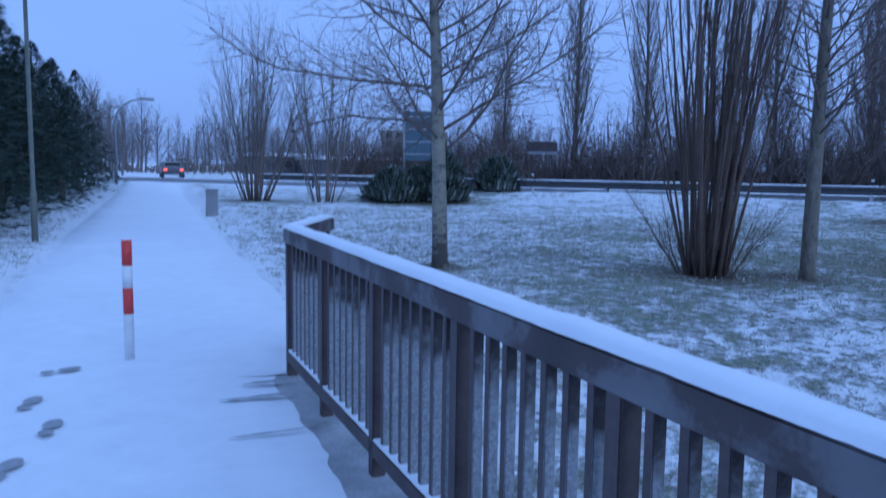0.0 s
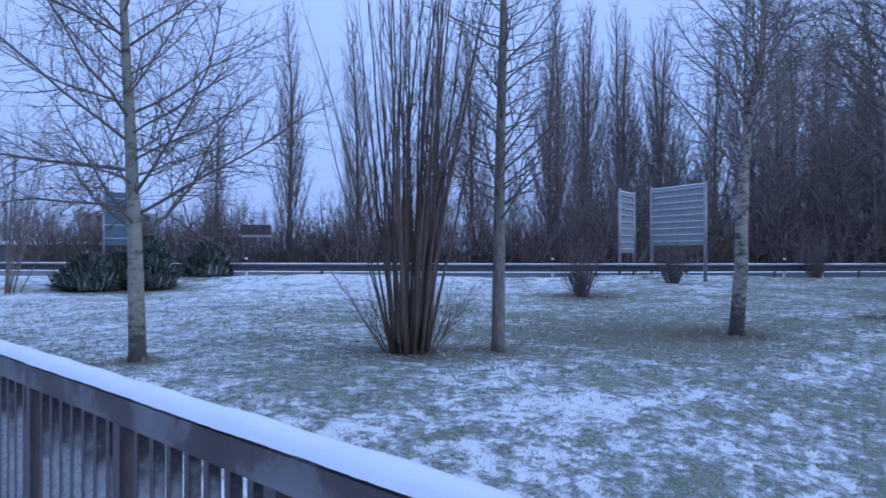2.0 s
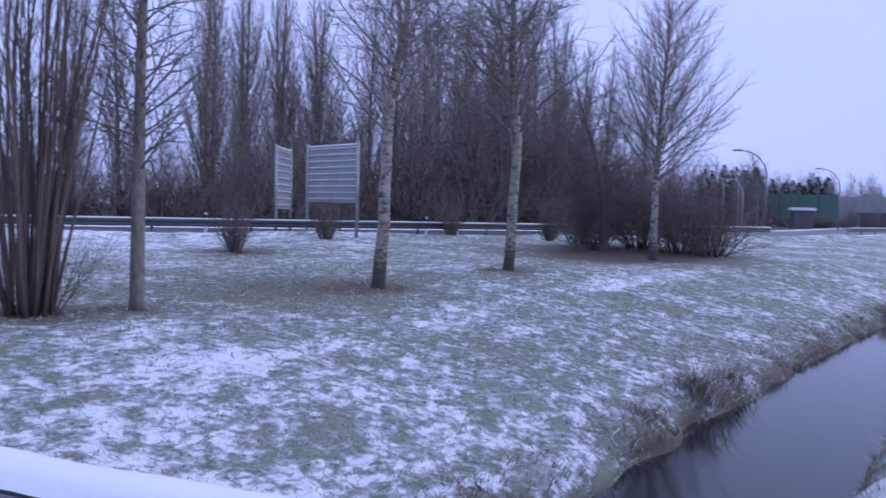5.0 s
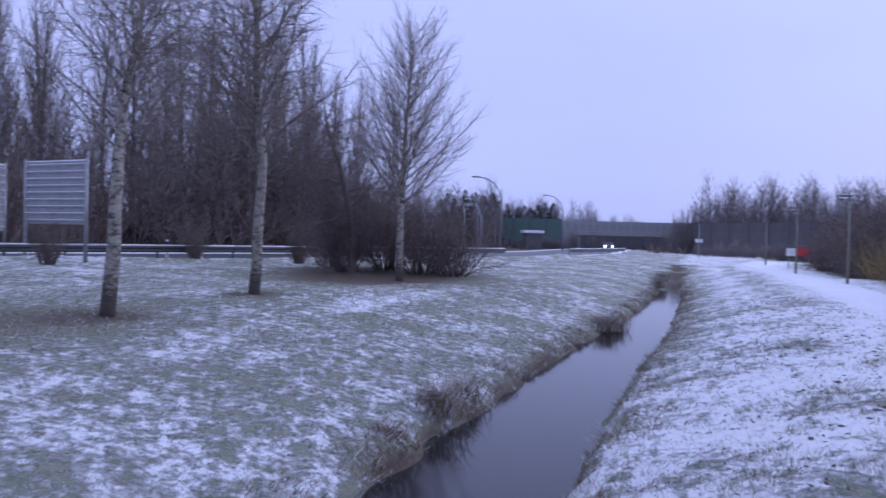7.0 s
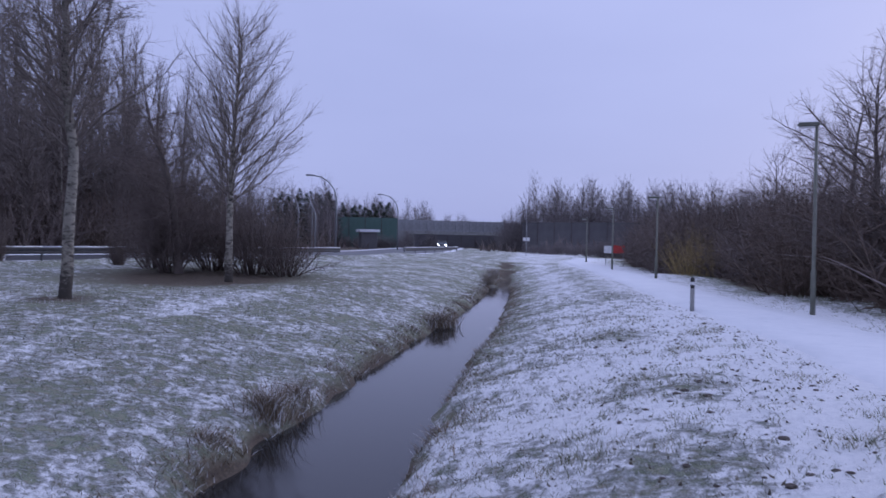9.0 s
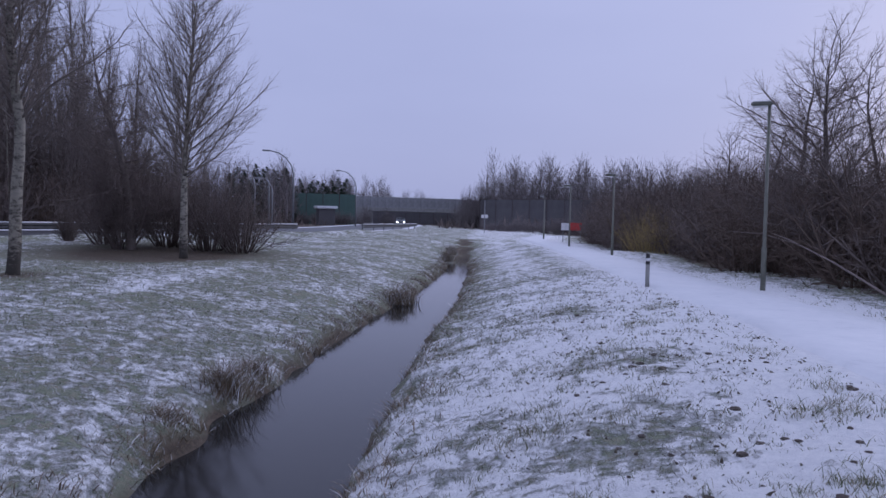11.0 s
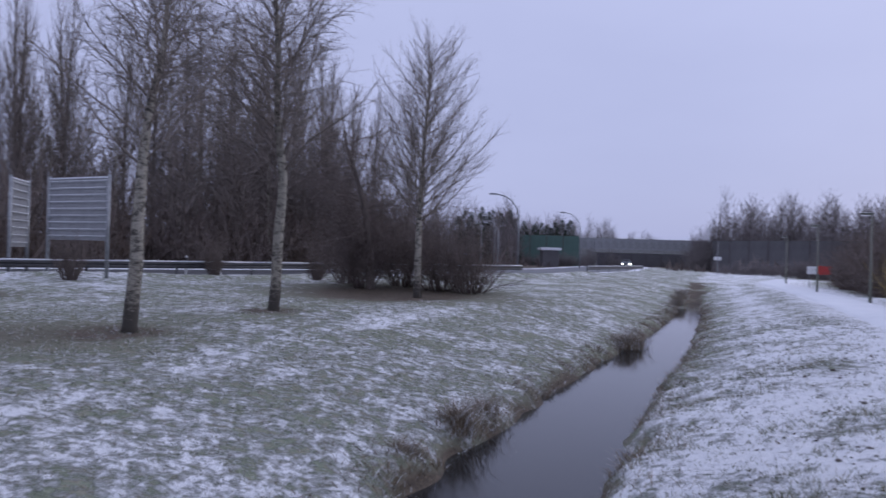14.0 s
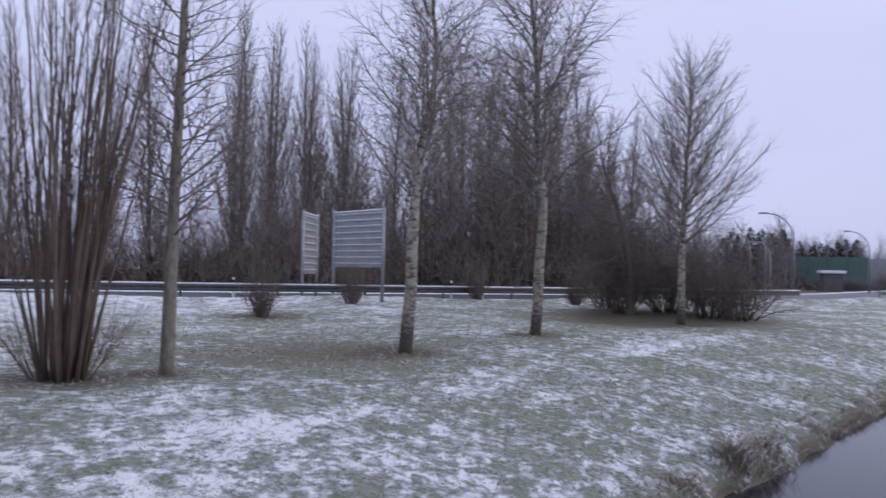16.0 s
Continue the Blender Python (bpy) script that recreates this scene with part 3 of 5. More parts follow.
def land(x, y):
    """The height of the ground, and how much snow lies on it."""
    x, y = np.asarray(x, dtype=float), np.asarray(y, dtype=float)
    d, _ = line_distance(STREAM, x, y)
    w = half_width(x) + 0.13 * np.sin(1.9 * x) * np.sin(0.63 * x + 1) + 0.04 * np.sin(3.7 * x + np.sign(d))
    e = np.abs(d) - w
    left = d > 0
    steep = np.where(left, 0.22, 0.24) * smooth(-0.10, 0.34, e)
    reach = np.where(left, 6.5, 4.4)
    t = np.clip((e - 0.1) / reach, 0, 1)
    slope = (1.1 - np.where(left, 0.22, 0.24)) * (1 - (1 - t) ** 1.7)
    bank = WATER_LEVEL - 0.3 * smooth(0.1, -0.5, e) + steep + slope
    end = smooth(50, 62, x)
    h = bank * (1 - end)
    rd, _ = line_distance(ROAD, x, y)
    h = h + (ROAD_LEVEL - 0.06) * smooth(-14, -1, rd)
    on_path = smooth(2.6, 1.7, np.abs(x - 0.1)) * smooth(62, 55, y) * smooth(-60, -20, y) * (1 - smooth(4.2, 3.2, np.abs(d)))
    sd, _ = line_distance(SIDE_PATH, x, y)
    near_side = smooth(2.4, 1.1, np.abs(sd))
    rough = (0.035 * waves(x, y) + np.where(left, 0.030, 0.036) * waves(2.6 * x + 1, 2.6 * y) * (np.hypot(x, y) < 25)) * (1 - np.maximum(on_path, near_side)) * smooth(0, 0.6, np.abs(e))
    h = h + rough + 0.12 * np.sin(0.35 * x + 1) * np.sin(0.29 * y) * smooth(3, 9, np.abs(e)) * (1 - near_side) * (1 - on_path)
    h = h + 0.24 * np.exp(-((rd + 1.1) / 0.9) ** 2) * (x > 12)
    h = h * (1 - on_path) + (0.27 * smooth(41, 50.5, y) - 0.06) * on_path
    h = h * (1 - near_side) + 0.03 * near_side
    h = np.where(rd > 0.4, ROAD_LEVEL - 0.08, h)
    cover = np.where(left, 0.0, 0.15) * smooth(0.4, 2.2, e) - (0.26 + 0.20 * np.sin(1.3 * x) * np.sin(3.1 * x + 1)) * smooth(0.30 + 0.15 * np.sin(2.3 * x), -0.08, e) - left * (0.045 + 0.065 * smooth(6.5, 11, x)) * smooth(24, 12, y)
    # past x 146 cover drops, painting the dark under the overpass into the ground
    cover = cover + (0.10 - 0.20 * smooth(13, 26, x)) * smooth(3.5, 1.8, np.abs(sd)) - 0.14 * smooth(12, 24, x) * (1 - left) * smooth(1.2, 2.4, sd) - 0.22 * smooth(-1.9, -3.2, sd) * (x > 5) - 0.6 * smooth(13.5, 15, rd) * smooth(22, 30, x) - 0.4 * smooth(-3.6, -5.0, sd) * (x > 12) - 0.8 * smooth(146, 152, x) + 0.15 * smooth(3.2, 1.6, np.abs(x)) * (y > 5)
    td, _ = line_distance(TRACK, x, y)
    cover = cover + 0.08 * smooth(0.7, 0.1, np.abs(td))
    for cx, cy, r, a in BARE_SPOTS:
        cover = cover - a * np.exp(-((x - cx) ** 2 + (y - cy) ** 2) / r ** 2)
    return h, cover


def steps_from(parts):
    out = []
    for a, b, n in parts:
        out += list(np.linspace(a, b, n, endpoint=False))
    return np.array(out + [parts[-1][1]])


gx = steps_from([(-700, -100, 12), (-100, -20, 30), (-20, -2, 40), (-2, 14, 124), (14, 30, 76), (30, 66, 56), (66, 160, 40), (160, 900, 14)])
gy = steps_from([(-700, -80, 12), (-80, -24, 24), (-24, -12, 30), (-12, -6, 30), (-6, 3, 84), (3, 7, 28), (7, 20, 46), (20, 64, 50), (64, 140, 24), (140, 900, 14)])
XX, YY = np.meshgrid(gx, gy, indexing="ij")
HH, COVER = land(XX, YY)
nx, ny = len(gx), len(gy)
idx = np.arange(nx * ny).reshape(nx, ny)
quads = np.stack([idx[:-1, :-1], idx[1:, :-1], idx[1:, 1:], idx[:-1, 1:]], -1).reshape(-1, 4)
ground_mesh = mesh_of("ground", np.stack([XX, YY, HH], -1).reshape(-1, 3), quads, GROUND)
ground_mesh.attributes.new("cover", "FLOAT", "POINT").data.foreach_set("value", COVER.ravel().astype(np.float32))
tagged(new("ground", ground_mesh), "winter meadow with patchy snow over short grass", "ground", kind="structure")


def strip(name, line, offsets, height, mat, label, category, step=0.6, rise=None, lift=None):
    """A band along a line of points; offsets are its edges, measured to the left."""
    pts = [Vector((*p, 0)) for p in line]
    dense = []
    for a, b in zip(pts, pts[1:]):
        n = max(2, int((b - a).length / step))
        dense += [a.lerp(b, i / n) for i in range(n)]
    dense.append(pts[-1])
    for _ in range(12):
        dense = [dense[0]] + [(dense[i - 1] + dense[i] * 2 + dense[i + 1]) / 4 for i in range(1, len(dense) - 1)] + [dense[-1]]
    verts, m = [], len(offsets)
    for i, p in enumerate(dense):
        d = (dense[min(i + 1, len(dense) - 1)] - dense[max(i - 1, 0)]).normalized()
        n = Vector((-d.y, d.x, 0))
        for k, (o, z) in enumerate(offsets):
            wob = 0.07 * math.sin(i * 1.7 + k) + 0.05 * math.sin(i * 0.61 + 2 * k) if k in (0, m - 1) and rise is None else 0
            verts.append(p + n * (o + wob) + Vector((0, 0, height + z + (float(lift(p.y)) if lift else 0))))
    faces = [(i * m + k, (i + 1) * m + k, (i + 1) * m + k + 1, i * m + k + 1) for i in range(len(dense) - 1) for k in range(m - 1)]
    me = mesh_of(name, verts, [f[::-1] for f in faces], mat)
    return tagged(new(name, me), label, category, kind="structure")


strip("footpath", [(0.05, 5.6), (0.05, 20), (0.3, 40), (0.6, 62)], [(1.65, -0.14), (1.5, -0.005), (0.8, 0.012), (0, 0.018), (-0.8, 0.012), (-1.45, -0.005), (-1.6, -0.14)], 0.0, SNOW,
                     "straight footpath under smooth untrodden snow", "path", lift=lambda y: 0.285 * smooth(41, 50.5, y))
strip("footpath", [(0.05, -60), (0.05, -20), (0.05, -2.6)], [(1.65, -0.14), (1.5, -0.005), (0, 0.012), (-1.45, -0.005), (-1.6, -0.14)], 0.0, SNOW,
                     "straight footpath under smooth untrodden snow", "path")
strip("side_path", SIDE_PATH, [(1.25, -0.14), (1.05, 0.045), (0.5, 0.06), (-0.5, 0.06), (-1.05, 0.045), (-1.25, -0.14)], 0.03, SNOW,
                     "curving footpath along the bank under smooth snow", "path")
strip("road", ROAD, [(12.6, -0.2), (12.0, 0.0), (6.2, 0.07), (0.6, 0.0), (0.2, -0.2)], ROAD_LEVEL, ASPHALT, "wet dark asphalt main road beyond the meadow", "road", 2.0, True)
for off in (0.9, 11.7):
    strip("road_edge_snow", ROAD, [(off + 0.45, 0.02), (off + 0.2, 0.05), (off - 0.6, 0.03), (off - 1.1, -0.16)], ROAD_LEVEL, SNOW, "strip of snow along the road edge", "snow", 2.0, True)

# the water of the ditch
wl_pts = [(x, np.interp(x, [p[0] for p in STREAM], [p[1] for p in STREAM])) for x in np.arange(-60, 61, 1.0)]
wv, wf = [], []
for i, (x, y) in enumerate(wl_pts):
    wv += [(x, y - 1.9, WATER_LEVEL), (x, y + 1.9, WATER_LEVEL)]
    if i:
        wf.append((2 * i - 2, 2 * i, 2 * i + 1, 2 * i - 1))
tagged(new("water", mesh_of("water", wv, wf, WATER)), "still dark water of a narrow ditch", "water", kind="structure")

# ---- the footbridge: deck, abutments and railing ----
deck = boxed(-1.85, 1.42, -2.7, 5.75, -0.42, 0.0, bevel=0.015)
WET_DECK = surface("wet_deck", (0.20, 0.205, 0.21), (0.50, 0.51, 0.53), 3, 0.5)
tagged(part("bridge_deck", deck, WET_DECK), "concrete footbridge deck over the ditch", "bridge", kind="structure")
sn = bmesh.new()
bmesh.ops.create_grid(sn, x_segments=26, y_segments=70, size=0.5, matrix=Matrix.LocRotScale((-0.22, 1.525, 0.016), None, (2.9, 8.4, 1)))
for v in sn.verts:
    v.co.x = min(v.co.x, 0.88 + 0.12 * noise.noise(Vector((0, v.co.y * 1.6, 2))) + 0.04 * noise.noise(Vector((0, v.co.y * 6, 5))) + (v.co.x - 1.2) * 0.02)
    v.co.z += 0.008 * noise.noise(v.co * 2.3) - 0.012 * max(0, min(1, (v.co.x - 0.6) * 4))
tagged(part("deck_snow", sn, SNOW, smooth=True), "thin trodden snow on the bridge deck", "snow", kind="structure")


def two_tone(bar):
    """Brown steel on the bar faces across x, rimed steel on the others."""
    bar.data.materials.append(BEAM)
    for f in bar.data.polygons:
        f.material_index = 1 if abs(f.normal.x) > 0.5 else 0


def railing():
    rail = thing("bridge_railing", (1.01, 5.6, 0), "dark brown steel bridge railing with vertical bars, snow on top", "railing", turn=2.0)
    # local -y runs along the bridge away from the far corner; x to the outside
    far, length = 0.0, 9.0
    part("top_beam", boxed(-0.045, 0.075, -length, far + 0.03, 0.99, 1.095, bevel=0.008), RIMED_BEAM, rail, "dark brown weathered top beam")
    cap = bmesh.new()
    n, secs = 260, [(-0.046, 0.0), (-0.038, 0.020), (-0.008, 0.034), (0.03, 0.036), (0.066, 0.024), (0.078, 0.0)]
    rows = []
    for i in range(n + 1):
        y = far + 0.03 - (length + 0.03) * i / n
        rows.append([cap.verts.new((x + 0.007 * noise.noise(Vector((x * 9, y * 5, 1))) + 0.004 * noise.noise(Vector((x * 9, y * 28, 1))), y, 1.096 + z * (1 + 0.35 * noise.noise(Vector((x * 5, y * 2.5, 4)))))) for x, z in secs])
    for a, b in zip(rows, rows[1:]):
        for k in range(len(secs) - 1):
            cap.faces.new((a[k], a[k + 1], b[k + 1], b[k]))
    part("snow_cap", cap, SNOW_CAP, rail, "soft strip of fresh snow on the beam", smooth=True)
    part("bottom_beam", boxed(-0.03, 0.04, -length, far, 0.10, 0.185, bevel=0.006), BEAM, rail)
    part("bottom_snow", boxed(-0.028, 0.03, -length, far - 0.02, 0.1855, 0.200, bevel=0.004), SNOW_CAP, rail, "thin line of snow")
    post = boxed(-0.03, 0.04, -0.035, 0.035, -0.02, 0.991, bevel=0.005)
    first = part("post", post, BEAM, rail)
    for k in range(1, 10):
        c = new("post", first.data)
        c.parent, c.location = rail, (0, -1.0 * k, 0)
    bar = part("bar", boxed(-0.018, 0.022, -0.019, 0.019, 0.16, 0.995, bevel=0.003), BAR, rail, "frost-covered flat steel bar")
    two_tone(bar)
    bar.location = (0.005, -0.125, 0)
    for k in range(2, 8 * 9):
        if k % 8:
            c = new("bar", bar.data)
            c.parent, c.location = rail, (0.005, -0.125 * k, 0)
    # the short wing that turns outward at the far end
    wing = thing("railing_wing", (1.01, 5.6, 0), "short end wing of the brown steel railing turning outward", "railing", turn=-25.0)
    part("top_beam", boxed(-0.045, 0.075, 0.04, 1.2, 0.99, 1.095, bevel=0.008), RIMED_BEAM, wing)
    part("snow_cap", boxed(-0.05, 0.078, 0.045, 1.2, 1.096, 1.122, bevel=0.01), SNOW_CAP, wing, "strip of fresh snow")
    part("bottom_beam", boxed(-0.03, 0.04, 0.04, 1.18, 0.10, 0.185, bevel=0.006), BEAM, wing)
    part("post", boxed(-0.03, 0.04, 1.12, 1.19, -0.3, 0.991, bevel=0.005), BEAM, wing)
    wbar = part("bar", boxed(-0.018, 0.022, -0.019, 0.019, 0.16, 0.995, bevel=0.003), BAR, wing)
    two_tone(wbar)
    wbar.location = (0.005, 0.16, 0)
    for k in range(2, 9):
        c = new("bar", wbar.data)
        c.parent, c.location = wing, (0.005, 0.04 + 0.119 * k, 0)


railing()


def bollard():
    b = thing("bollard", (-0.113, 6.39, 0.0), "red and white striped steel bollard in the snowy path", "bollard")
    for z0, z1, mat, label in ((-0.05, 0.38, WHITE, "grey white band"), (0.38, 0.585, RED, "red band"), (0.585, 0.76, WHITE, "grey white band"), (0.76, 0.96, RED, "red band")):
        part("band", rod([(0, 0, z0), (0, 0, z1)], 0.038, 16), mat, b, label, True)
    part("cap", rod([(0, 0, 0.96), (0, 0, 0.968), (0, 0, 0.976)], [0.038, 0.034, 0.02], 16), SNOW_CAP, b, "snow on the flat top", True)


bollard()


DARK_SNOW = surface("trodden_slush", (0.20, 0.205, 0.21), (0.42, 0.43, 0.45), 20, 0.6)


def footprint(x, y, turn):
    bm = bmesh.new()
    for cx, cy, sx, sy in ((0, 0.06, 0.055, 0.085), (0, -0.09, 0.042, 0.05)):
        made = bmesh.ops.create_circle(bm, cap_ends=True, segments=14, radius=1, matrix=Matrix.LocRotScale((cx, cy, 0.0), None, (sx, sy, 1)))
        for v in made["verts"]:
            v.co.z += 0.002 * noise.noise(v.co * 20)
    ob = part("footprint", bm, DARK_SNOW)
    ob.matrix_basis = pose(x, y, 0.034, 0, 0, turn)
    tagged(ob, "dark shoe print trodden through thin snow", "footprint", "footprints on the deck")


for x, y, turn in ((-0.69, 5.34, -12), (-0.52, 4.80, -8), (-0.66, 4.20, -15), (-0.58, 6.13, -70)):
    footprint(x, y, turn)

def wet_streak(x, y, length, width, seed):
    """A thin ragged patch of darker grey on the snow."""
    bm = bmesh.new()
    made = bmesh.ops.create_circle(bm, cap_ends=True, segments=40, radius=1, matrix=Matrix.LocRotScale((0, 0, 0), None, (length, width, 1)))
    for v in made["verts"]:
        v.co.x *= 1 + 0.5 * noise.noise(Vector((v.co.x * 7, v.co.y * 20, seed)))
        v.co.y *= 1 + 0.8 * noise.noise(Vector((v.co.x * 14, v.co.y * 9, seed + 5)))
    ob = part("wet_streak", bm, DARK_SNOW)
    ob.matrix_basis = pose(x, y, 0.033, 0, 0, 4)
    tagged(ob, "dark grey streak on the snowy deck", "slush", "wet streaks on the deck")


for k, (x, y, length, width) in enumerate(((0.72, 5.02, 0.26, 0.028), (0.80, 5.36, 0.16, 0.035), (0.66, 4.30, 0.22, 0.014))):
    wet_streak(x, y, length, width, k)

# ---- trees of the meadow ----
def z_at(x, y):
    return float(land(np.array([x]), np.array([y]))[0][0])


make_tree("young_tree", (4.29, 11.04, z_at(4.29, 11.04)), 8.5, 0.125, OPEN_CROWN, BIRCH_GREY, TWIG, "slender bare tree with wide-spreading branches and pale trunk", "tree", 11, group="meadow trees")
make_clump("multi_stem_shrub", (7.92, 9.3, z_at(7.92, 9.3)), 70, 8.5, 0.25, 0.034, STEMS, TWIG_RED, "tall many-stemmed bare shrub in the snowy meadow", "shrub", 5, inner=0.36, low=18)
make_tree("alder_tree", (9.24, 8.62, z_at(9.24, 8.62)), 10.5, 0.115, dict(OPEN_CROWN, first=(0.20, 0.12, 0.15), thick=0.010, reach=2.3, angle=((45, 80), (30, 55), (30, 60)), kids=(120, 17, 6), thin=0.011, tip0=0.12), GREY_BARK, TWIG,
          "slim bare tree with short side branches", "tree", 23, lean=(-0.03, 0.033), group="meadow trees")
make_tree("birch_tree", (14.2, 7.08, z_at(14.2, 7.08)), 10.5, 0.145, WEEPING, BIRCH, TWIG_PALE, "leaning white-barked birch with fine bare twigs", "birch", 31, lean=(0.06, -0.03), group="meadow trees")
make_tree("birch_tree", (19.07, 5.9, z_at(19.07, 5.9)), 11.0, 0.15, dict(WEEPING, reach=3.7, thin=0.011, kids=(70, 18, 6), tip0=0.14), BIRCH, TWIG_PALE, "tall white-barked birch with bare drooping twigs", "birch", 37, lean=(0.04, -0.035), group="meadow trees")
make_tree("birch_tree", (29.95, 3.8, z_at(29.95, 3.8)), 9.5, 0.15, dict(VASE, angle=((36, 62), (18, 40), (18, 38)), lift=(0.01, 0.08, 0.06, 0.05), reach=4.3, first=(0.29, 0.14, 0.12), full=(1, 3.0, 1.0), kids=(112, 18, 7), thin=0.009, tip0=0.16, shape=lambda f: 1.0 - 0.58 * f ** 1.4, wig=(0.02, 0.05, 0.09, 0.14)),
          BIRCH, TWIG_PALE, "fan-shaped bare birch with a dense ascending crown", "birch", 49, group="meadow trees")
make_clump("dark_bush", (33.0, 6.6, z_at(33.0, 6.6)), 12, 5.6, 0.85, 0.06, dict(WOOD, steps=(9, 5, 3), wig=(0.10, 0.16, 0.2), lift=(0.01, 0.0, -0.02), reach=2.4, kids=(40, 17), thin=0.012, first=(0.12, 0.1), full=(1, 1.5), angle=((35, 80), (30, 65))), TWIG, "dark broad bare bush with several stems", "shrub", 43, inner=0.4)
make_tree("dark_tree", (32.7, 6.2, z_at(32.7, 6.2)), 7.2, 0.20, dict(GNARLED, first=(0.34, 0.12, 0.12), angle=((38, 88), (28, 60), (28, 60)), lift=(0.02, 0.02, 0.02, 0.0), reach=4.4, shape=lambda f: 1.0 - 0.35 * f, kids=(30, 22, 7), thin=0.011, tip0=0.25), DARK_BARK, TWIG,
          "dark gnarled bare tree with crooked spreading limbs", "tree", 45, group="meadow trees")


def poplars():
    made = []
    for k, seed in enumerate((51, 52, 53)):
        # the pale twig bark also paints the haze over these distant crowns
        made.append(make_tree("poplar_tree", (0, 0, 0), 20.0, 0.21, POPLAR, DARK_BARK, TWIG_PALE, "tall slim bare poplar behind the road", "poplar", seed, group="poplars behind the road", split=False, sides=2))
    spots = [(27.8, 46.5, 18.5), (31.5, 43.5, 17), (24, 50, 12), (49.7, 41.8, 23), (55.5, 42.6, 23), (59.6, 45.5, 24.5), (65.6, 45.7, 26), (63.5, 40.0, 23), (67.8, 42.5, 24), (46, 38, 21), (43, 44, 20), (37, 42, 17), (70, 38, 23), (52, 36, 20),
             (66, 33, 24), (71, 30.5, 25), (68, 27, 22), (73, 24.5, 24), (70, 21.5, 21), (76, 20, 22), (73, 16.8, 17), (79, 15.5, 18), (84, 12.5, 15), (64, 29, 20), (81, 23.5, 22), (74, 19, 20)]
    for k, (x, y, h) in enumerate(spots):
        m = pose(x, y, z_at(x, y), 0, 0, 77 * k) @ Matrix.Diagonal((h / 20 * 1.02, h / 20 * 1.02, h / 20, 1))
        if k < 3:
            made[k].matrix_basis = m
        else:
            c = copy_thing(made[k % 3], Matrix())
            c.matrix_basis = m


poplars()


def scatter_copies(made, spots):
    """The first spots take the made ones, the rest take copies."""
    for k, (x, y, s, turn) in enumerate(spots):
        m = pose(x, y, z_at(x, y) - 0.05, 0, 0, turn) @ Matrix.Diagonal((s, s, s, 1))
        ob = made[k] if k < len(made) else copy_thing(made[k % len(made)], Matrix())
        ob.matrix_basis = m


def joined(name, made, spots, mat, label, category):
    """Many far trees, past counting, as one mesh."""
    verts, faces, base = [], [], 0
    for k, (x, y, size, turn) in enumerate(spots):
        me = [c for c in made[k % len(made)].children if c.name.startswith("crown")][0].data
        co = np.empty(len(me.vertices) * 3, dtype=np.float32)
        me.vertices.foreach_get("co", co)
        vi = np.empty(len(me.loops), dtype=np.int32)
        me.loops.foreach_get("vertex_index", vi)
        co, c, sn = co.reshape(-1, 3) * size, math.cos(radians(turn)), math.sin(radians(turn))
        verts.append(np.stack([co[:, 0] * c - co[:, 1] * sn + x, co[:, 0] * sn + co[:, 1] * c + y, co[:, 2] + z_at(x, y) - 0.05], 1))
        faces.append(vi.reshape(-1, 4) + base)
        base += len(co)
    tagged(new(name, mesh_of(name, np.concatenate(verts), np.concatenate(faces), mat)), label, category, kind="stuff")


def road_point(along, off):
    """A place beside the road: metres along its line from the near crossing, metres to its far side."""
    run = 0.0
    for (ax, ay), (bx, by) in zip(ROAD[1:], ROAD[2:]):
        ln = math.hypot(bx - ax, by - ay)
        if along <= run + ln or bx > 300:
            t = (along - run) / ln
            dx, dy = (bx - ax) / ln, (by - ay) / ln
            return ax + (bx - ax) * t - dy * off, ay + (by - ay) * t + dx * off
        run += ln


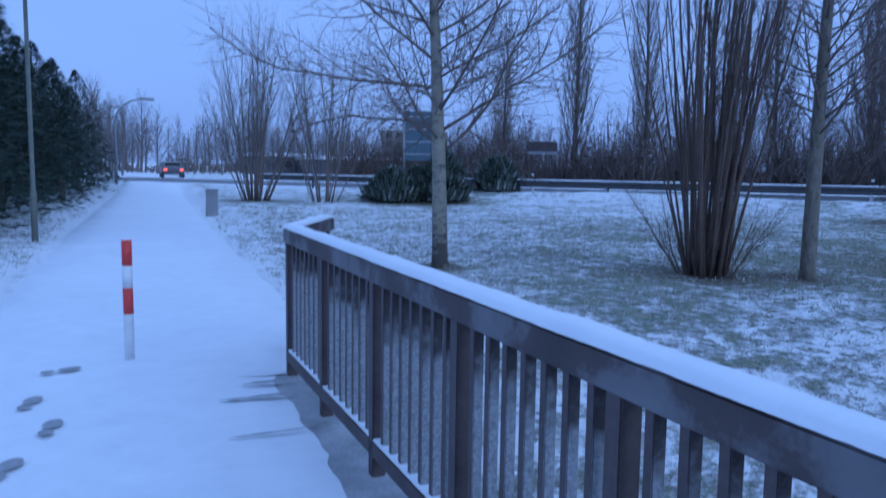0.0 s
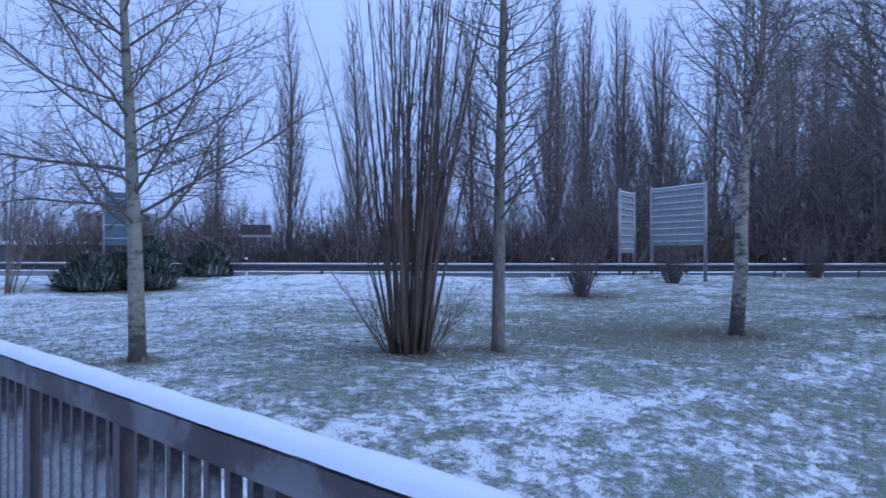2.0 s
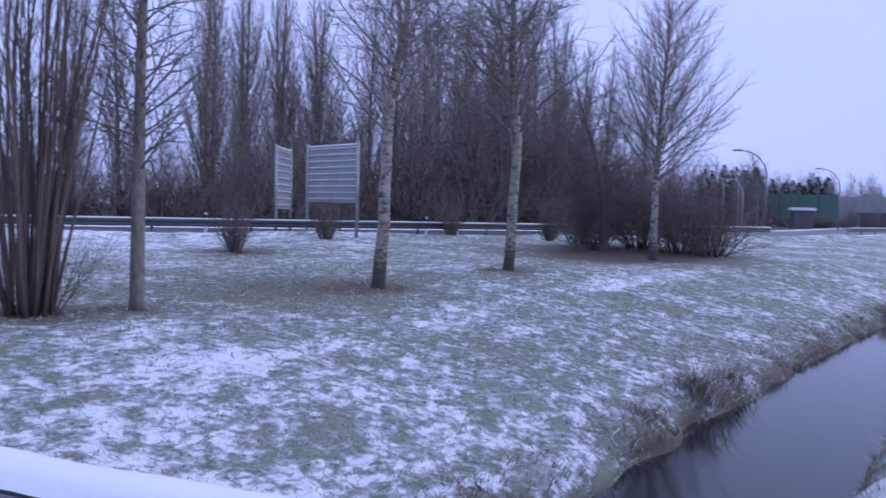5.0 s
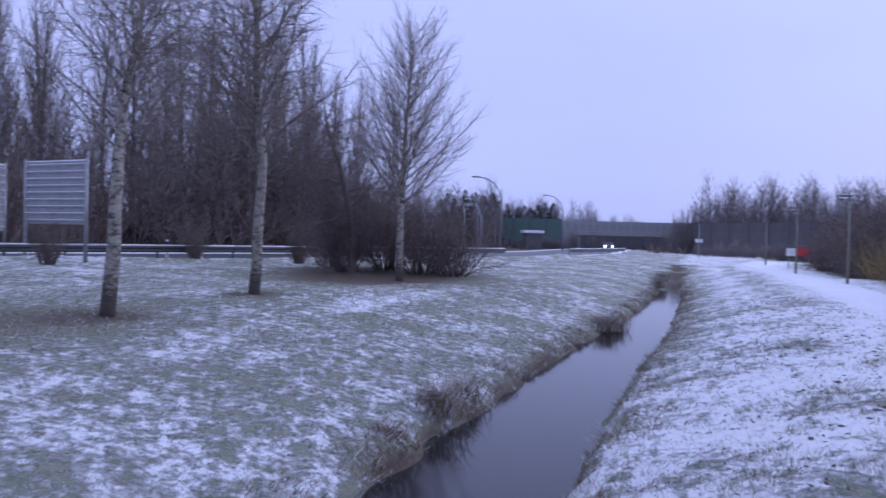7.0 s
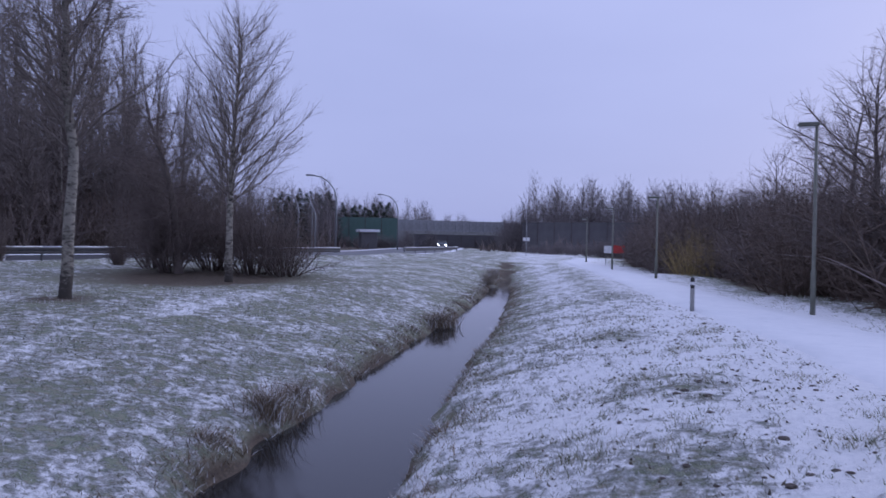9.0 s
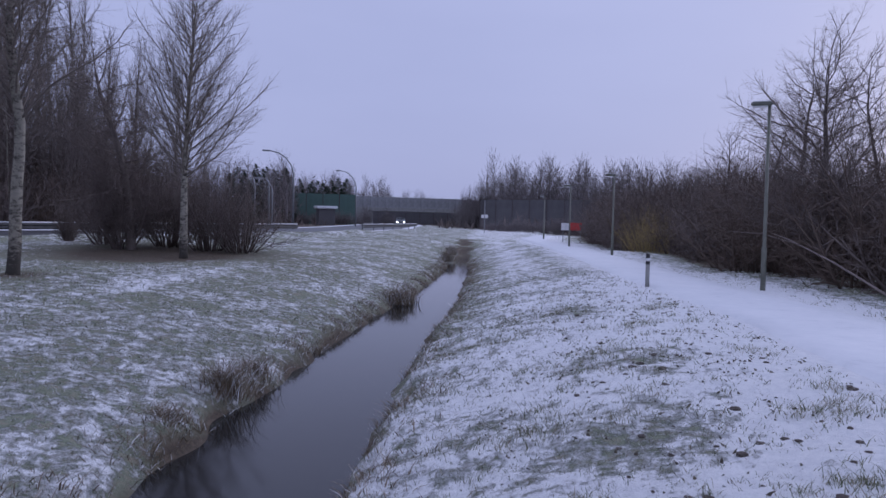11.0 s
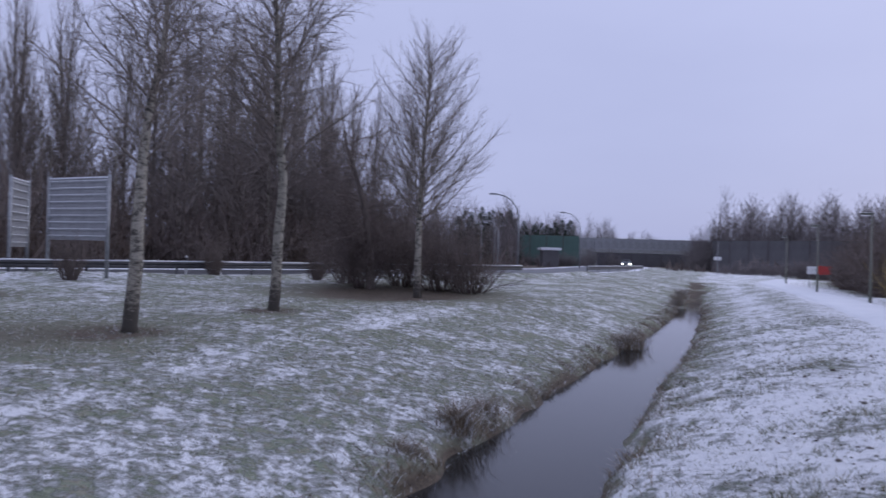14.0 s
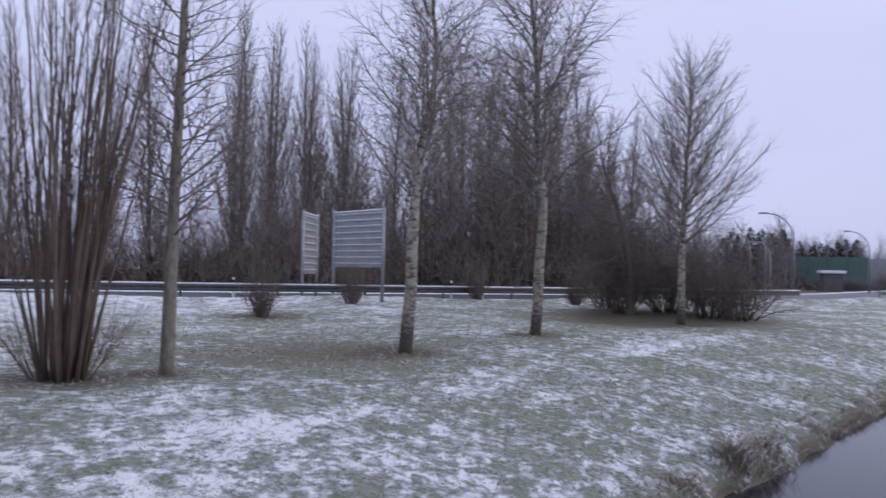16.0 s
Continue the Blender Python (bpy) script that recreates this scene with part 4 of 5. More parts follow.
def woods():
    rng = random.Random(8)
    # pale twigs again, with distance haze put into the bark colour
    made = [make_tree("woodland_tree", (0, 0, 0), 14.0, 0.11, dict(WOOD, reach=4.2 + 0.4 * k, thin=0.025, kids=(46, 16)), DARK_BARK if k else BIRCH_GREY, TWIG_PALE, "tall bare woodland tree behind the road", "tree", 60 + k, group="woods behind the road", split=False, sides=2) for k in range(4)]
    spots = []
    for k in range(62):
        along = 58 + 50 * (k / 62) + rng.uniform(-2, 2)
        off = 14.5 + 20 * rng.random() ** 1.3
        x, y = road_point(along, off)
        spots.append((x, y, rng.uniform(0.85, 1.3) * (0.52 if along < 64 else 0.82 if along < 77 else 1.12 if along < 85 else 0.85 if along < 93 else 0.5), rng.uniform(0, 360)))
    for k in range(20):
        x, y = road_point(76 + 22 * k / 20 + rng.uniform(-1, 1), 14.5 + 8 * rng.random())
        spots.append((x, y, rng.uniform(0.6, 0.95) * (1.0 if k < 12 else 0.75), rng.uniform(0, 360)))
    for k in range(14):
        x, y = road_point(36 + 26 * k / 14 + rng.uniform(-1, 1), 22 + 20 * rng.random())
        spots.append((x, y, rng.uniform(0.4, 0.62), rng.uniform(0, 360)))
    scatter_copies(made, spots)
    brush = [make_clump("brushwood", (0, 0, 0), 17, 4.6, 0.7, 0.045, BRUSH, TWIG if k else TWIG_RED, "dark tangled bare brushwood at the wood's edge", "brushwood", 70 + k, group="brushwood at the road", inner=0.9, split=False, sides=2) for k in range(3)]
    spots = []
    for k in range(110):
        along = 60 + 52 * (k / 110) + rng.uniform(-1.5, 1.5)
        x, y = road_point(along, 14.5 + 14 * rng.random() ** 1.5)
        spots.append((x, y, rng.uniform(1.1, 1.9) * (1.0 if along < 92 else 0.75), rng.uniform(0, 360)))
    for k in range(96):
        x, y = road_point(16 + 46 * k / 96 + rng.uniform(-1, 1), 14.5 + 8 * rng.random())
        spots.append((x, y, rng.uniform(0.75, 1.45) * (0.7 if k % 5 == 0 else 1), rng.uniform(0, 360)))
    scatter_copies(brush, spots)


woods()


def bank_thicket():
    """The dark shrubs and trees beyond the side path."""
    rng = random.Random(19)
    made = [make_clump("thicket_shrub", (0, 0, 0), 22, 3.9, 0.7, 0.035, dict(BRUSH, thin=0.016, kids=(14, 4), reach=1.6, wig=(0.17, 0.22, 0.25), lift=(-0.01, 0.0, 0.0), first=(0.02, 0.1), angle=((35, 80), (30, 70))), TWIG if k else TWIG_RED, "dense dark bare shrub beside the snowy side path", "shrub", 80 + k, group="thicket by the side path", inner=0.8, sides=2) for k in range(2)]
    spots = []
    for k in range(92):
        x = 15 + 50 * (k / 92) ** 1.2
        y = float(np.interp(x, [p[0] for p in SIDE_PATH], [p[1] for p in SIDE_PATH])) - 4.2 - 8 * rng.random()
        if 34 < x < 43:
            y -= 5.5
        spots.append((x + rng.uniform(-0.8, 0.8), y, rng.uniform(1.0, 1.45) * (1.0 if x < 40 else 0.9), rng.uniform(0, 360)))
    for k in range(44):
        a, d = radians(-21.5 - 12 * k / 44), rng.uniform(40, 58)
        spots.append((d * math.cos(a), d * math.sin(a) - 2.0, rng.uniform(1.05, 1.4) * (1.0 + 0.3 * k / 44) * d / 50, rng.uniform(0, 360)))
    for x, y in ((13, -17), (10, -19), (6, -20), (1, -20), (8, -16.5)):
        spots.append((x, y, 1.0, rng.uniform(0, 360)))
    spots = [q for q in spots if not (q[0] < 41 and -27.5 < math.degrees(math.atan2(q[1], q[0])) < -21.5)]
    scatter_copies(made, spots)
    make_tree("bare_tree", (20.6, -15.9, 0), 6.3, 0.17, dict(GNARLED, reach=4.4), DARK_BARK, TWIG, "dark gnarled bare tree with a broad crown in the thicket", "tree", 91, lean=(0.05, 0.05))
    make_tree("bare_tree", (25.5, -18.0, 0), 6.6, 0.15, dict(GNARLED, reach=3.6), DARK_BARK, TWIG, "low dark crooked bare tree in the thicket", "tree", 92)
    for k, (x, y, h) in enumerate(((23.0, -19.5, 7.2), (18.4, -18.6, 7.0), (28.0, -20.5, 6.6), (15.4, -18.2, 6.4), (33.0, -21.5, 6.4), (38.0, -22.5, 6.4), (21.5, -20.5, 7.6))):
        make_tree("bare_tree", (x, y, 0), h, 0.12, dict(GNARLED, reach=3.4, kids=(34, 14, 5), thin=0.012, first=(0.08, 0.1, 0.12)), DARK_BARK, TWIG, "dark dense bare tree deep in the thicket", "tree", 190 + k, group="thicket trees", sides=2)
    make_clump("yellow_willow", (37.4, -18.0, 0), 84, 3.0, 0.75, 0.02, dict(THICKET, reach=0.8), YELLOW_TWIG, "rounded willow bush with yellowish bare twigs", "shrub", 93, inner=0.9, split=False)
    for x, y, h in ((47.8, -25.0, 4.0), (49.5, -27.0, 4.6)):
        conifer("dark_conifer", (x, y, 0), h, 0.7, "small slim dark evergreen in the thicket", int(h * 10), count=700)
    pole = thing("leaning_trunk", (16.8, -11.9, 0), "thin grey fallen trunk leaning out of the thicket", "fallen trunk")
    smooth_rod("shaft", [(-6.2, 1.9, 0.06), (-5.0, 1.55, 0.40), (-2.4, 0.7, 0.86), (0.1, 0.0, 1.26), (1.4, -0.4, 1.40)], [0.024, 0.023, 0.02, 0.014, 0.006], 7, TWIG, pole)
    smooth_rod("side_shoot", [(-0.6, 0.2, 1.16), (0.5, 0.45, 1.38), (1.6, 0.7, 1.42)], [0.011, 0.009, 0.005], 5, TWIG, pole)


bank_thicket()


def left_hedge():
    rng = random.Random(4)
    k = 0
    for y in range(19, 52, 3):
        for row in range(2):
            x = -4.0 - 0.3 * rng.random() - 2.4 * row + (0.022 * (y - 19))
            conifer("hedge_conifer", (x, y + rng.uniform(-0.8, 0.8), z_at(x, y)), rng.uniform(5.4, 6.6) * (1.18 if y < 27 else 1.0) + 0.9 * row, rng.uniform(1.9, 2.4), "dense dark green conifer beside the path", 200 + k, "conifer row by the path", 4600, 0.95)
            k += 1
    for x, y, s in ((-9, 24, 0.62), (-10, 33, 0.66), (-8.5, 42, 0.6), (-8, 50, 0.5), (-6.8, 19, 0.66), (-7.5, 22, 0.7), (-8, 27.5, 0.62)):
        make_tree("bare_tree", (x, y, 0), 12 * s + 1, 0.13, dict(WOOD, reach=3.0), DARK_BARK, TWIG, "bare tree behind the conifer row", "tree", int(y), split=False)


left_hedge()

for k, (x, y, h, n) in enumerate(((4.2, 31.3, 8.8, 30), (6.75, 30.3, 7.8, 15))):
    make_clump("slender_shrub", (x, y, z_at(x, y)), n, h, 0.50, 0.04, dict(STEMS, reach=2.2, kids=(24, 7), thin=0.010, first=(0.2, 0.15)), TWIG_PALE, "tall slender bare shrub with many upright stems", "shrub", 100 + k, "slender shrubs", inner=0.5)
for k, (x, y, w, h) in enumerate(((9.7, 30.5, 1.1, 1.25), (11.7, 29.9, 0.95, 2.0), (15.3, 32.4, 1.0, 1.6), (10.8, 30.4, 0.7, 1.3))):
    b = conifer("juniper_bush", (x, y, z_at(x, y)), h, w, "low spreading grey-green juniper bush with frost", 300 + k, "junipers on the meadow", 6500, 1.0, 0.45, JUNIPER)
for k, (x, y, h) in enumerate(((21.4, 16.4, 3.0), (27.3, 16.5, 2.3), (35.0, 14.1, 2.8), (36.5, 9.6, 1.9))):
    make_clump("small_shrub", (x, y, z_at(x, y)), 34, h, 0.55, 0.028, dict(THICKET, reach=0.85, thin=0.011, first=(0.08, 0.15)), TWIG, "small dark bare shrub on the meadow", "shrub", 120 + k, "small meadow shrubs", inner=0.2, split=False)


for k, (x, y, h, spread) in enumerate(((33.6, 3.3, 4.9, 0.9), (33.0, 2.0, 3.9, 1.0), (35.0, 7.6, 4.6, 1.0), (34.6, 5.0, 4.6, 0.9))):
    make_clump("dark_shrub", (x, y, z_at(x, y)), 40, h, spread, 0.035, dict(BRUSH, kids=(16, 5), thin=0.012, reach=1.5, wig=(0.14, 0.2, 0.25)), TWIG, "broad dark bare shrub beside the birch", "shrub", 170 + k, "dark shrubs by the birch", inner=0.6)


def distant_woods():
    """The far rows of bare trees on the horizon."""
    rng = random.Random(12)
    # trunks and twigs share the bark with the haze mixed into its colour
    made = [make_tree("far_tree", (0, 0, 0), 9.0, 0.16, dict(FAR, reach=3.0 + 0.5 * k), HAZED_TWIG, HAZED_TWIG, "far bare tree in a dark wood on the horizon", "tree", 140 + k, group="far woods", split=False, sides=2) for k in range(3)]
    spots = []
    for a0, a1, dist, size, n in ((-39, -13.5, 142, 1.22, 190), (-33, -14, 165, 1.5, 30), (0.5, 10, 124, 1.05, 44), (10, 22, 92, 1.1, 16), (60, 88, 125, 0.9, 60), (90, 104, 110, 1.15, 44), (-72, -40, 80, 0.9, 18), (-3.5, 1.5, 175, 1.15, 40), (-6.5, -3, 185, 1.05, 36), (-9.8, -6, 190, 0.82, 34), (78, 91, 95, 0.7, 22), (91, 100, 75, 0.8, 16)):
        for k in range(n):
            a = radians(a0 + (a1 - a0) * (k + rng.random()) / n)
            d = dist * rng.uniform(0.95, 1.2)
            spots.append((math.cos(a) * d, math.sin(a) * d, size * rng.uniform(0.65, 1.15), rng.uniform(0, 360)))
    spots += [(134, -29.5, 0.78, 10), (133, -31.5, 0.92, 80), (135, -28.6, 0.7, 170), (134, -34, 0.8, 220), (134.5, -30.4, 0.85, 300), (133.5, -32.6, 0.8, 20), (132.5, -30.8, 0.66, 130), (135.5, -32, 0.9, 255), (133.2, -29.2, 0.6, 200), (132, -33, 0.62, 33)]
    spots.sort(key=lambda q: math.hypot(q[0], q[1]))
    scatter_copies(made, spots[:280])
    joined("far_wood", made, spots[280:], HAZED_TWIG, "far bare wood on the hazy horizon", "wood")
    bushes = [make_clump("far_bush", (0, 0, 0), 24, 5.2, 0.65, 0.07, dict(BRUSH, kids=(16, 5), thin=0.035, reach=2.2), HAZED_TWIG, "broad far bush in front of the far barrier", "shrub", 150 + k, group="far bushes", inner=1.0, split=False, sides=2) for k in range(2)]
    spots = [(133, -29.6, 1.25, 0), (134, -31.8, 1.3, 90), (135, -33.6, 1.1, 200), (132, -28.4, 0.9, 40), (136, -30.5, 1.4, 300), (146, -12.0, 0.8, 20), (147, -16.5, 0.75, 70)]
    for k in range(18):
        a = radians(3.4 - 8.2 * (k + rng.random()) / 18)
        spots.append((143 * math.cos(a), 143 * math.sin(a), rng.uniform(0.38, 0.62), rng.uniform(0, 360)))
    for k in range(20):
        a = radians(-13.5 - 9 * (k + rng.random()) / 20)
        d = 118 - 1.6 * k
        spots.append((d * math.cos(a), d * math.sin(a), rng.uniform(0.3, 0.55), rng.uniform(0, 360)))
    scatter_copies(bushes, spots)
    for k in range(24):
        a = radians(-3.6 + 8.6 * (k + rng.random()) / 24)
        d = 156 + 14 * rng.random() if a < radians(0.6) else 132 + 14 * rng.random()
        x, y = math.cos(a) * d, math.sin(a) * d
        conifer("far_pine", (x, y, 0.2), rng.uniform(7.6, 9.6) if a < radians(0.6) else rng.uniform(8.2, 10.6), 2.2, "far dark pine beside the road", 400 + k, "far pines", 700, 3.5)
    # low undergrowth beneath the far rows
    r2 = np.random.default_rng(12)
    n = 9000
    a = np.radians(r2.uniform(-40, 118, n))
    d = np.where(a < np.radians(60), r2.uniform(118, 175, n), r2.uniform(105, 160, n))
    x, y = np.cos(a) * d, np.sin(a) * d
    rd, _ = line_distance(ROAD, x, y)
    ok = (np.abs(rd - 6) > 9)
    roots = np.stack([x[ok], y[ok], np.full(ok.sum(), 0.0)], 1)
    me = blades("undergrowth", roots, r2.uniform(0.3, 1.0, len(roots)) ** 1.5 * (2.4 + 1.6 * np.sin(a[ok] * 61) * np.sin(a[ok] * 23 + 1)), r2.uniform(0.12, 0.4, len(roots)), TWIG, 1.2, r2)
    tagged(new("undergrowth", me), "dark tangled undergrowth beneath the far woods", "undergrowth", kind="stuff")


distant_woods()

# ---- street furniture and far structures ----
def guard_rail():
    line = []
    for k in range(0, 71):
        line.append(road_point(22 + 2.0 * k, -0.5))
    g = thing("guard_rail", (0, 0, 0), "galvanised roadside guard rail with snow on its upper edge", "guard rail")
    prof = [(-0.0, 0.42), (-0.05, 0.47), (-0.05, 0.52), (0.0, 0.57), (-0.05, 0.62), (-0.05, 0.68), (0.0, 0.73)]
    for (ax, ay), (bx, by) in zip(line[::2], line[2::2]):
        if 55 < ax < 67 or ax > 94:
            continue
        d = Vector((bx - ax, by - ay, 0)).normalized()
        n = Vector((-d.y, d.x, 0))
        bm = bmesh.new()
        rows = [[bm.verts.new(Vector((px, py, ROAD_LEVEL - 0.02)) + n * o + Vector((0, 0, z))) for o, z in prof] for px, py in ((ax, ay), (bx, by))]
        for k in range(len(prof) - 1):
            bm.faces.new((rows[0][k], rows[1][k], rows[1][k + 1], rows[0][k + 1]))
        part("beam", bm, RAIL_STEEL, g)
        sb = rod([(ax, ay, ROAD_LEVEL + 0.72), (bx, by, ROAD_LEVEL + 0.72)], 0.034, 5)
        part("snow_line", sb, SNOW_CAP, g, "thin line of snow", True)
        post = boxed(-0.05, 0.05, -0.03, 0.03, -0.25, 0.70, bevel=0.004)
        p = part("post", post, RAIL_STEEL, g)
        p.matrix_basis = Matrix.Translation(Vector((ax, ay, ROAD_LEVEL)) + n * 0.06)


guard_rail()


def marker_post(x, y, z):
    p = thing("marker_post", (x, y, z), "white roadside marker post with black band", "marker post", "marker posts")
    part("body", boxed(-0.06, 0.06, -0.05, 0.05, -0.2, 0.78, bevel=0.015), WHITE, p)
    part("band", boxed(-0.062, 0.062, -0.052, 0.052, 0.78, 0.92, bevel=0.012), BLACK, p, "black reflector band")
    part("head", boxed(-0.06, 0.06, -0.05, 0.05, 0.92, 1.02, bevel=0.02), WHITE, p)


for along in (38.4, 52.2, 62.8, 64.6, 79.0):
    marker_post(*road_point(along, 0.15), ROAD_LEVEL - 0.03)


def traffic_sign(place, width, low, high, turn, mat, label, rails=7):
    s = thing("road_sign", place, label, "road sign", turn=turn)
    part("panel", boxed(-width / 2, width / 2, -0.02, 0.02, low, high, bevel=0.008), mat, s)
    for k in range(rails):
        z = low + (high - low) * (k + 0.5) / rails
        part("stiffener", boxed(-width / 2, width / 2, -0.06, -0.021, z - 0.035, z + 0.035, bevel=0.006), STEEL, s)
        part("rib_snow", boxed(-width / 2, width / 2, -0.058, -0.0215, z + 0.0352, z + 0.055, bevel=0.004), SNOW_CAP, s, "thin line of snow")
    for x in (-width / 2 - 0.05, width / 2 + 0.05):
        part("leg", rod([(x, -0.03, -0.3), (x, -0.03, high + 0.12)], 0.075, 10), STEEL, s, smooth=True)
    part("snow_cap", boxed(-width / 2, width / 2, -0.05, 0.03, high + 0.002, high + 0.05, bevel=0.012), SNOW_CAP, s, "line of snow on the top edge")


traffic_sign((29.75, 17.71, z_at(29.75, 17.71)), 3.45, 1.24, 3.74, 249.3, SIGN_BACK, "large road sign seen from its grey ribbed back", 9)
traffic_sign((31.6, 21.6, ROAD_LEVEL), 2.5, 1.2, 4.1, 19.7, SIGN_BACK, "large road sign seen edgewise, grey ribbed back", 9)
traffic_sign((16.6, 47.05, ROAD_LEVEL), 1.72, 1.6, 4.75, 340.0, BLUE_GREY, "tall blue-grey road sign seen from behind", 4)
board = thing("direction_board", (22.9, 42.1, ROAD_LEVEL), "small dark direction board with a pale lower strip on two legs", "road sign", turn=331.0)
part("panel", boxed(-0.9, 0.9, -0.02, 0.02, 2.25, 2.85, bevel=0.01), BEAM, board)
part("strip", boxed(-0.86, 0.86, -0.025, 0.015, 2.10, 2.245, bevel=0.008), SIGN_BACK, board, "pale lower strip")
for x in (-0.6, 0.6):
    part("leg", rod([(x, 0.05, -0.3), (x, 0.05, 2.8)], 0.03, 8), BEAM, board)


def park_lamp(x, y, z, height, turn):
    p = thing("path_lamp", (x, y, z), "slim grey-green path lamp with a flat head", "street lamp", "path lamps", turn)
    part("pole", rod([(0, 0, -0.1), (0, 0, 1.0), (0, 0, 1.03), (0, 0, height)], [0.062, 0.062, 0.045, 0.038], 12), LAMP_GREEN, p, smooth=True)
    part("head", boxed(-0.42, 0.08, -0.11, 0.11, height - 0.01, height + 0.09, bevel=0.035), LAMP_GREEN, p)
    part("diffuser", boxed(-0.38, -0.04, -0.085, 0.085, height - 0.035, height - 0.0105, bevel=0.01), WHITE, p, "pale unlit plastic diffuser")
    part("snow_cap", boxed(-0.38, 0.04, -0.08, 0.08, height + 0.0905, height + 0.105, bevel=0.006), SNOW_CAP, p, "thin snow on the head")


park_lamp(17.15, -11.42, 0.05, 4.4, -122)
park_lamp(34.2, -14.7, 0.05, 3.7, -110)
park_lamp(45.4, -16.6, 0.05, 3.7, -110)
park_lamp(64.2, -21.0, 0.05, 3.7, -110)
park_lamp(-2.0, 17.15, -0.05, 4.8, 180)


def road_lamp(x, y, height, turn, reach=2.2):
    p = thing("road_lamp", (x, y, ROAD_LEVEL), "tall grey road lamp with a curved arm", "street lamp", "road lamps", turn)
    pts = [(0, 0, -0.2), (0, 0, height * 0.72)] + [(reach * f ** 1.6, 0, height * (0.72 + 0.28 * math.sin(f * math.pi / 2))) for f in (0.25, 0.5, 0.75, 1.0)]
    part("pole", rod(pts, [0.11, 0.085, 0.065, 0.06, 0.055, 0.05], 10), STEEL, p, smooth=True)
    part("head", boxed(reach - 0.1, reach + 0.75, -0.14, 0.14, height - 0.06, height + 0.09, bevel=0.045), STEEL, p)


road_lamp(75.3, 0.4, 7.4, 95)
road_lamp(110, -7.9, 7.8, 95)
road_lamp(-1.4, 50.0, 5.0, 0, 1.5)
road_lamp(-3.2, 58.0, 5.0, 0, 1.2)
for x, y, h in ((84, 4.5, 6.0), (95, 3.5, 6.5), (79, 2.5, 5.0)):
    road_lamp(x, y, h, 80, 1.0)


def path_post():
    p = thing("path_post", (17.8, -8.75, z_at(17.8, -8.75)), "short grey path post with dark bands near its top", "post")
    part("body", rod([(0, 0, -0.2), (0, 0, 0.55)], 0.05, 12), CONCRETE, p, smooth=True)
    part("band", rod([(0, 0, 0.55), (0, 0, 0.63)], 0.051, 12), BLACK, p, "black band", True)
    part("upper_body", rod([(0, 0, 0.63), (0, 0, 0.70)], 0.05, 12), WHITE, p, "white reflective ring", True)
    part("top_band", rod([(0, 0, 0.70), (0, 0, 0.79), (0, 0, 0.81)], [0.051, 0.051, 0.03], 12), BLACK, p, "black cap", True)


path_post()


def overpass():
    o = thing("road_overpass", (160, -23.5, 0), "distant concrete road bridge with pale noise barrier", "bridge", turn=98)
    part("deck", boxed(-17, 14, -4, 4, 3.0, 3.7, bevel=0.04), CONCRETE, o)
    for x in (-12.5, 10.5):
        part("pier", boxed(x - 0.8, x + 0.8, -3.5, 3.5, -0.2, 3.0, bevel=0.04), CONCRETE, o)
    part("abutment", boxed(10.9, 14.5, -4.2, 4.2, -0.2, 3.0, bevel=0.04), CONCRETE, o)
    part("abutment", boxed(-17.5, -13.4, -4.2, 4.2, -0.2, 3.0, bevel=0.04), CONCRETE, o)
    panel = part("barrier_panel", boxed(-0.68, 0.68, 3.7, 3.8, 3.7, 5.85, bevel=0.01), SIGN_BACK, o)
    panel.location = (-16, 0, 0)
    post = part("barrier_post", boxed(-0.06, 0.06, 3.66, 3.86, 3.7, 6.0, bevel=0.01), STEEL, o)
    post.location = (-16.75, 0, 0)
    for k in range(1, 20):
        for src in (panel, post):
            c = new(src.name.split(".")[0], src.data)
            c.parent, c.location = o, (src.location.x + 1.5 * k, 0, 0)


overpass()
# distant wall colours, lightened to carry the haze in the air
HAZED_GREEN_WALL = surface("green_noise_wall", (0.075, 0.135, 0.115), (0.095, 0.165, 0.14), 1, 0.7)
HAZED_WALL = surface("far_grey_brown_wall", (0.085, 0.082, 0.088), (0.13, 0.125, 0.13), 0.4, 0.8)


def noise_wall(name, ax, ay, bx, by, height, mat, label):
    w = thing(name, (ax, ay, 0.2), label, "noise barrier", turn=math.degrees(math.atan2(by - ay, bx - ax)))
    ln = math.hypot(bx - ax, by - ay)
    n = int(ln / 3)
    panel = part("panel", boxed(0.06, ln / n - 0.06, -0.06, 0.06, -0.3, height, bevel=0.01), mat, w)
    post = part("post", boxed(-0.06, 0.06, -0.1, 0.1, -0.3, height + 0.1, bevel=0.01), BEAM, w)
    for k in range(1, n):
        for src in (panel, post):
            c = new(src.name.split(".")[0], src.data)
            c.parent, c.location = w, (ln / n * k, 0, 0)


noise_wall("green_barrier", 150, 2.0, 151, -10.6, 5.8, HAZED_GREEN_WALL, "dark green noise barrier beside the far road")
noise_wall("far_barrier", 176, -8, 170, -42, 3.2, HAZED_WALL, "low dark barrier beyond the far bridge")
noise_wall("dark_barrier", 132, -31, 112, -52, 5.0, HAZED_WALL, "long dark noise barrier behind the far road")


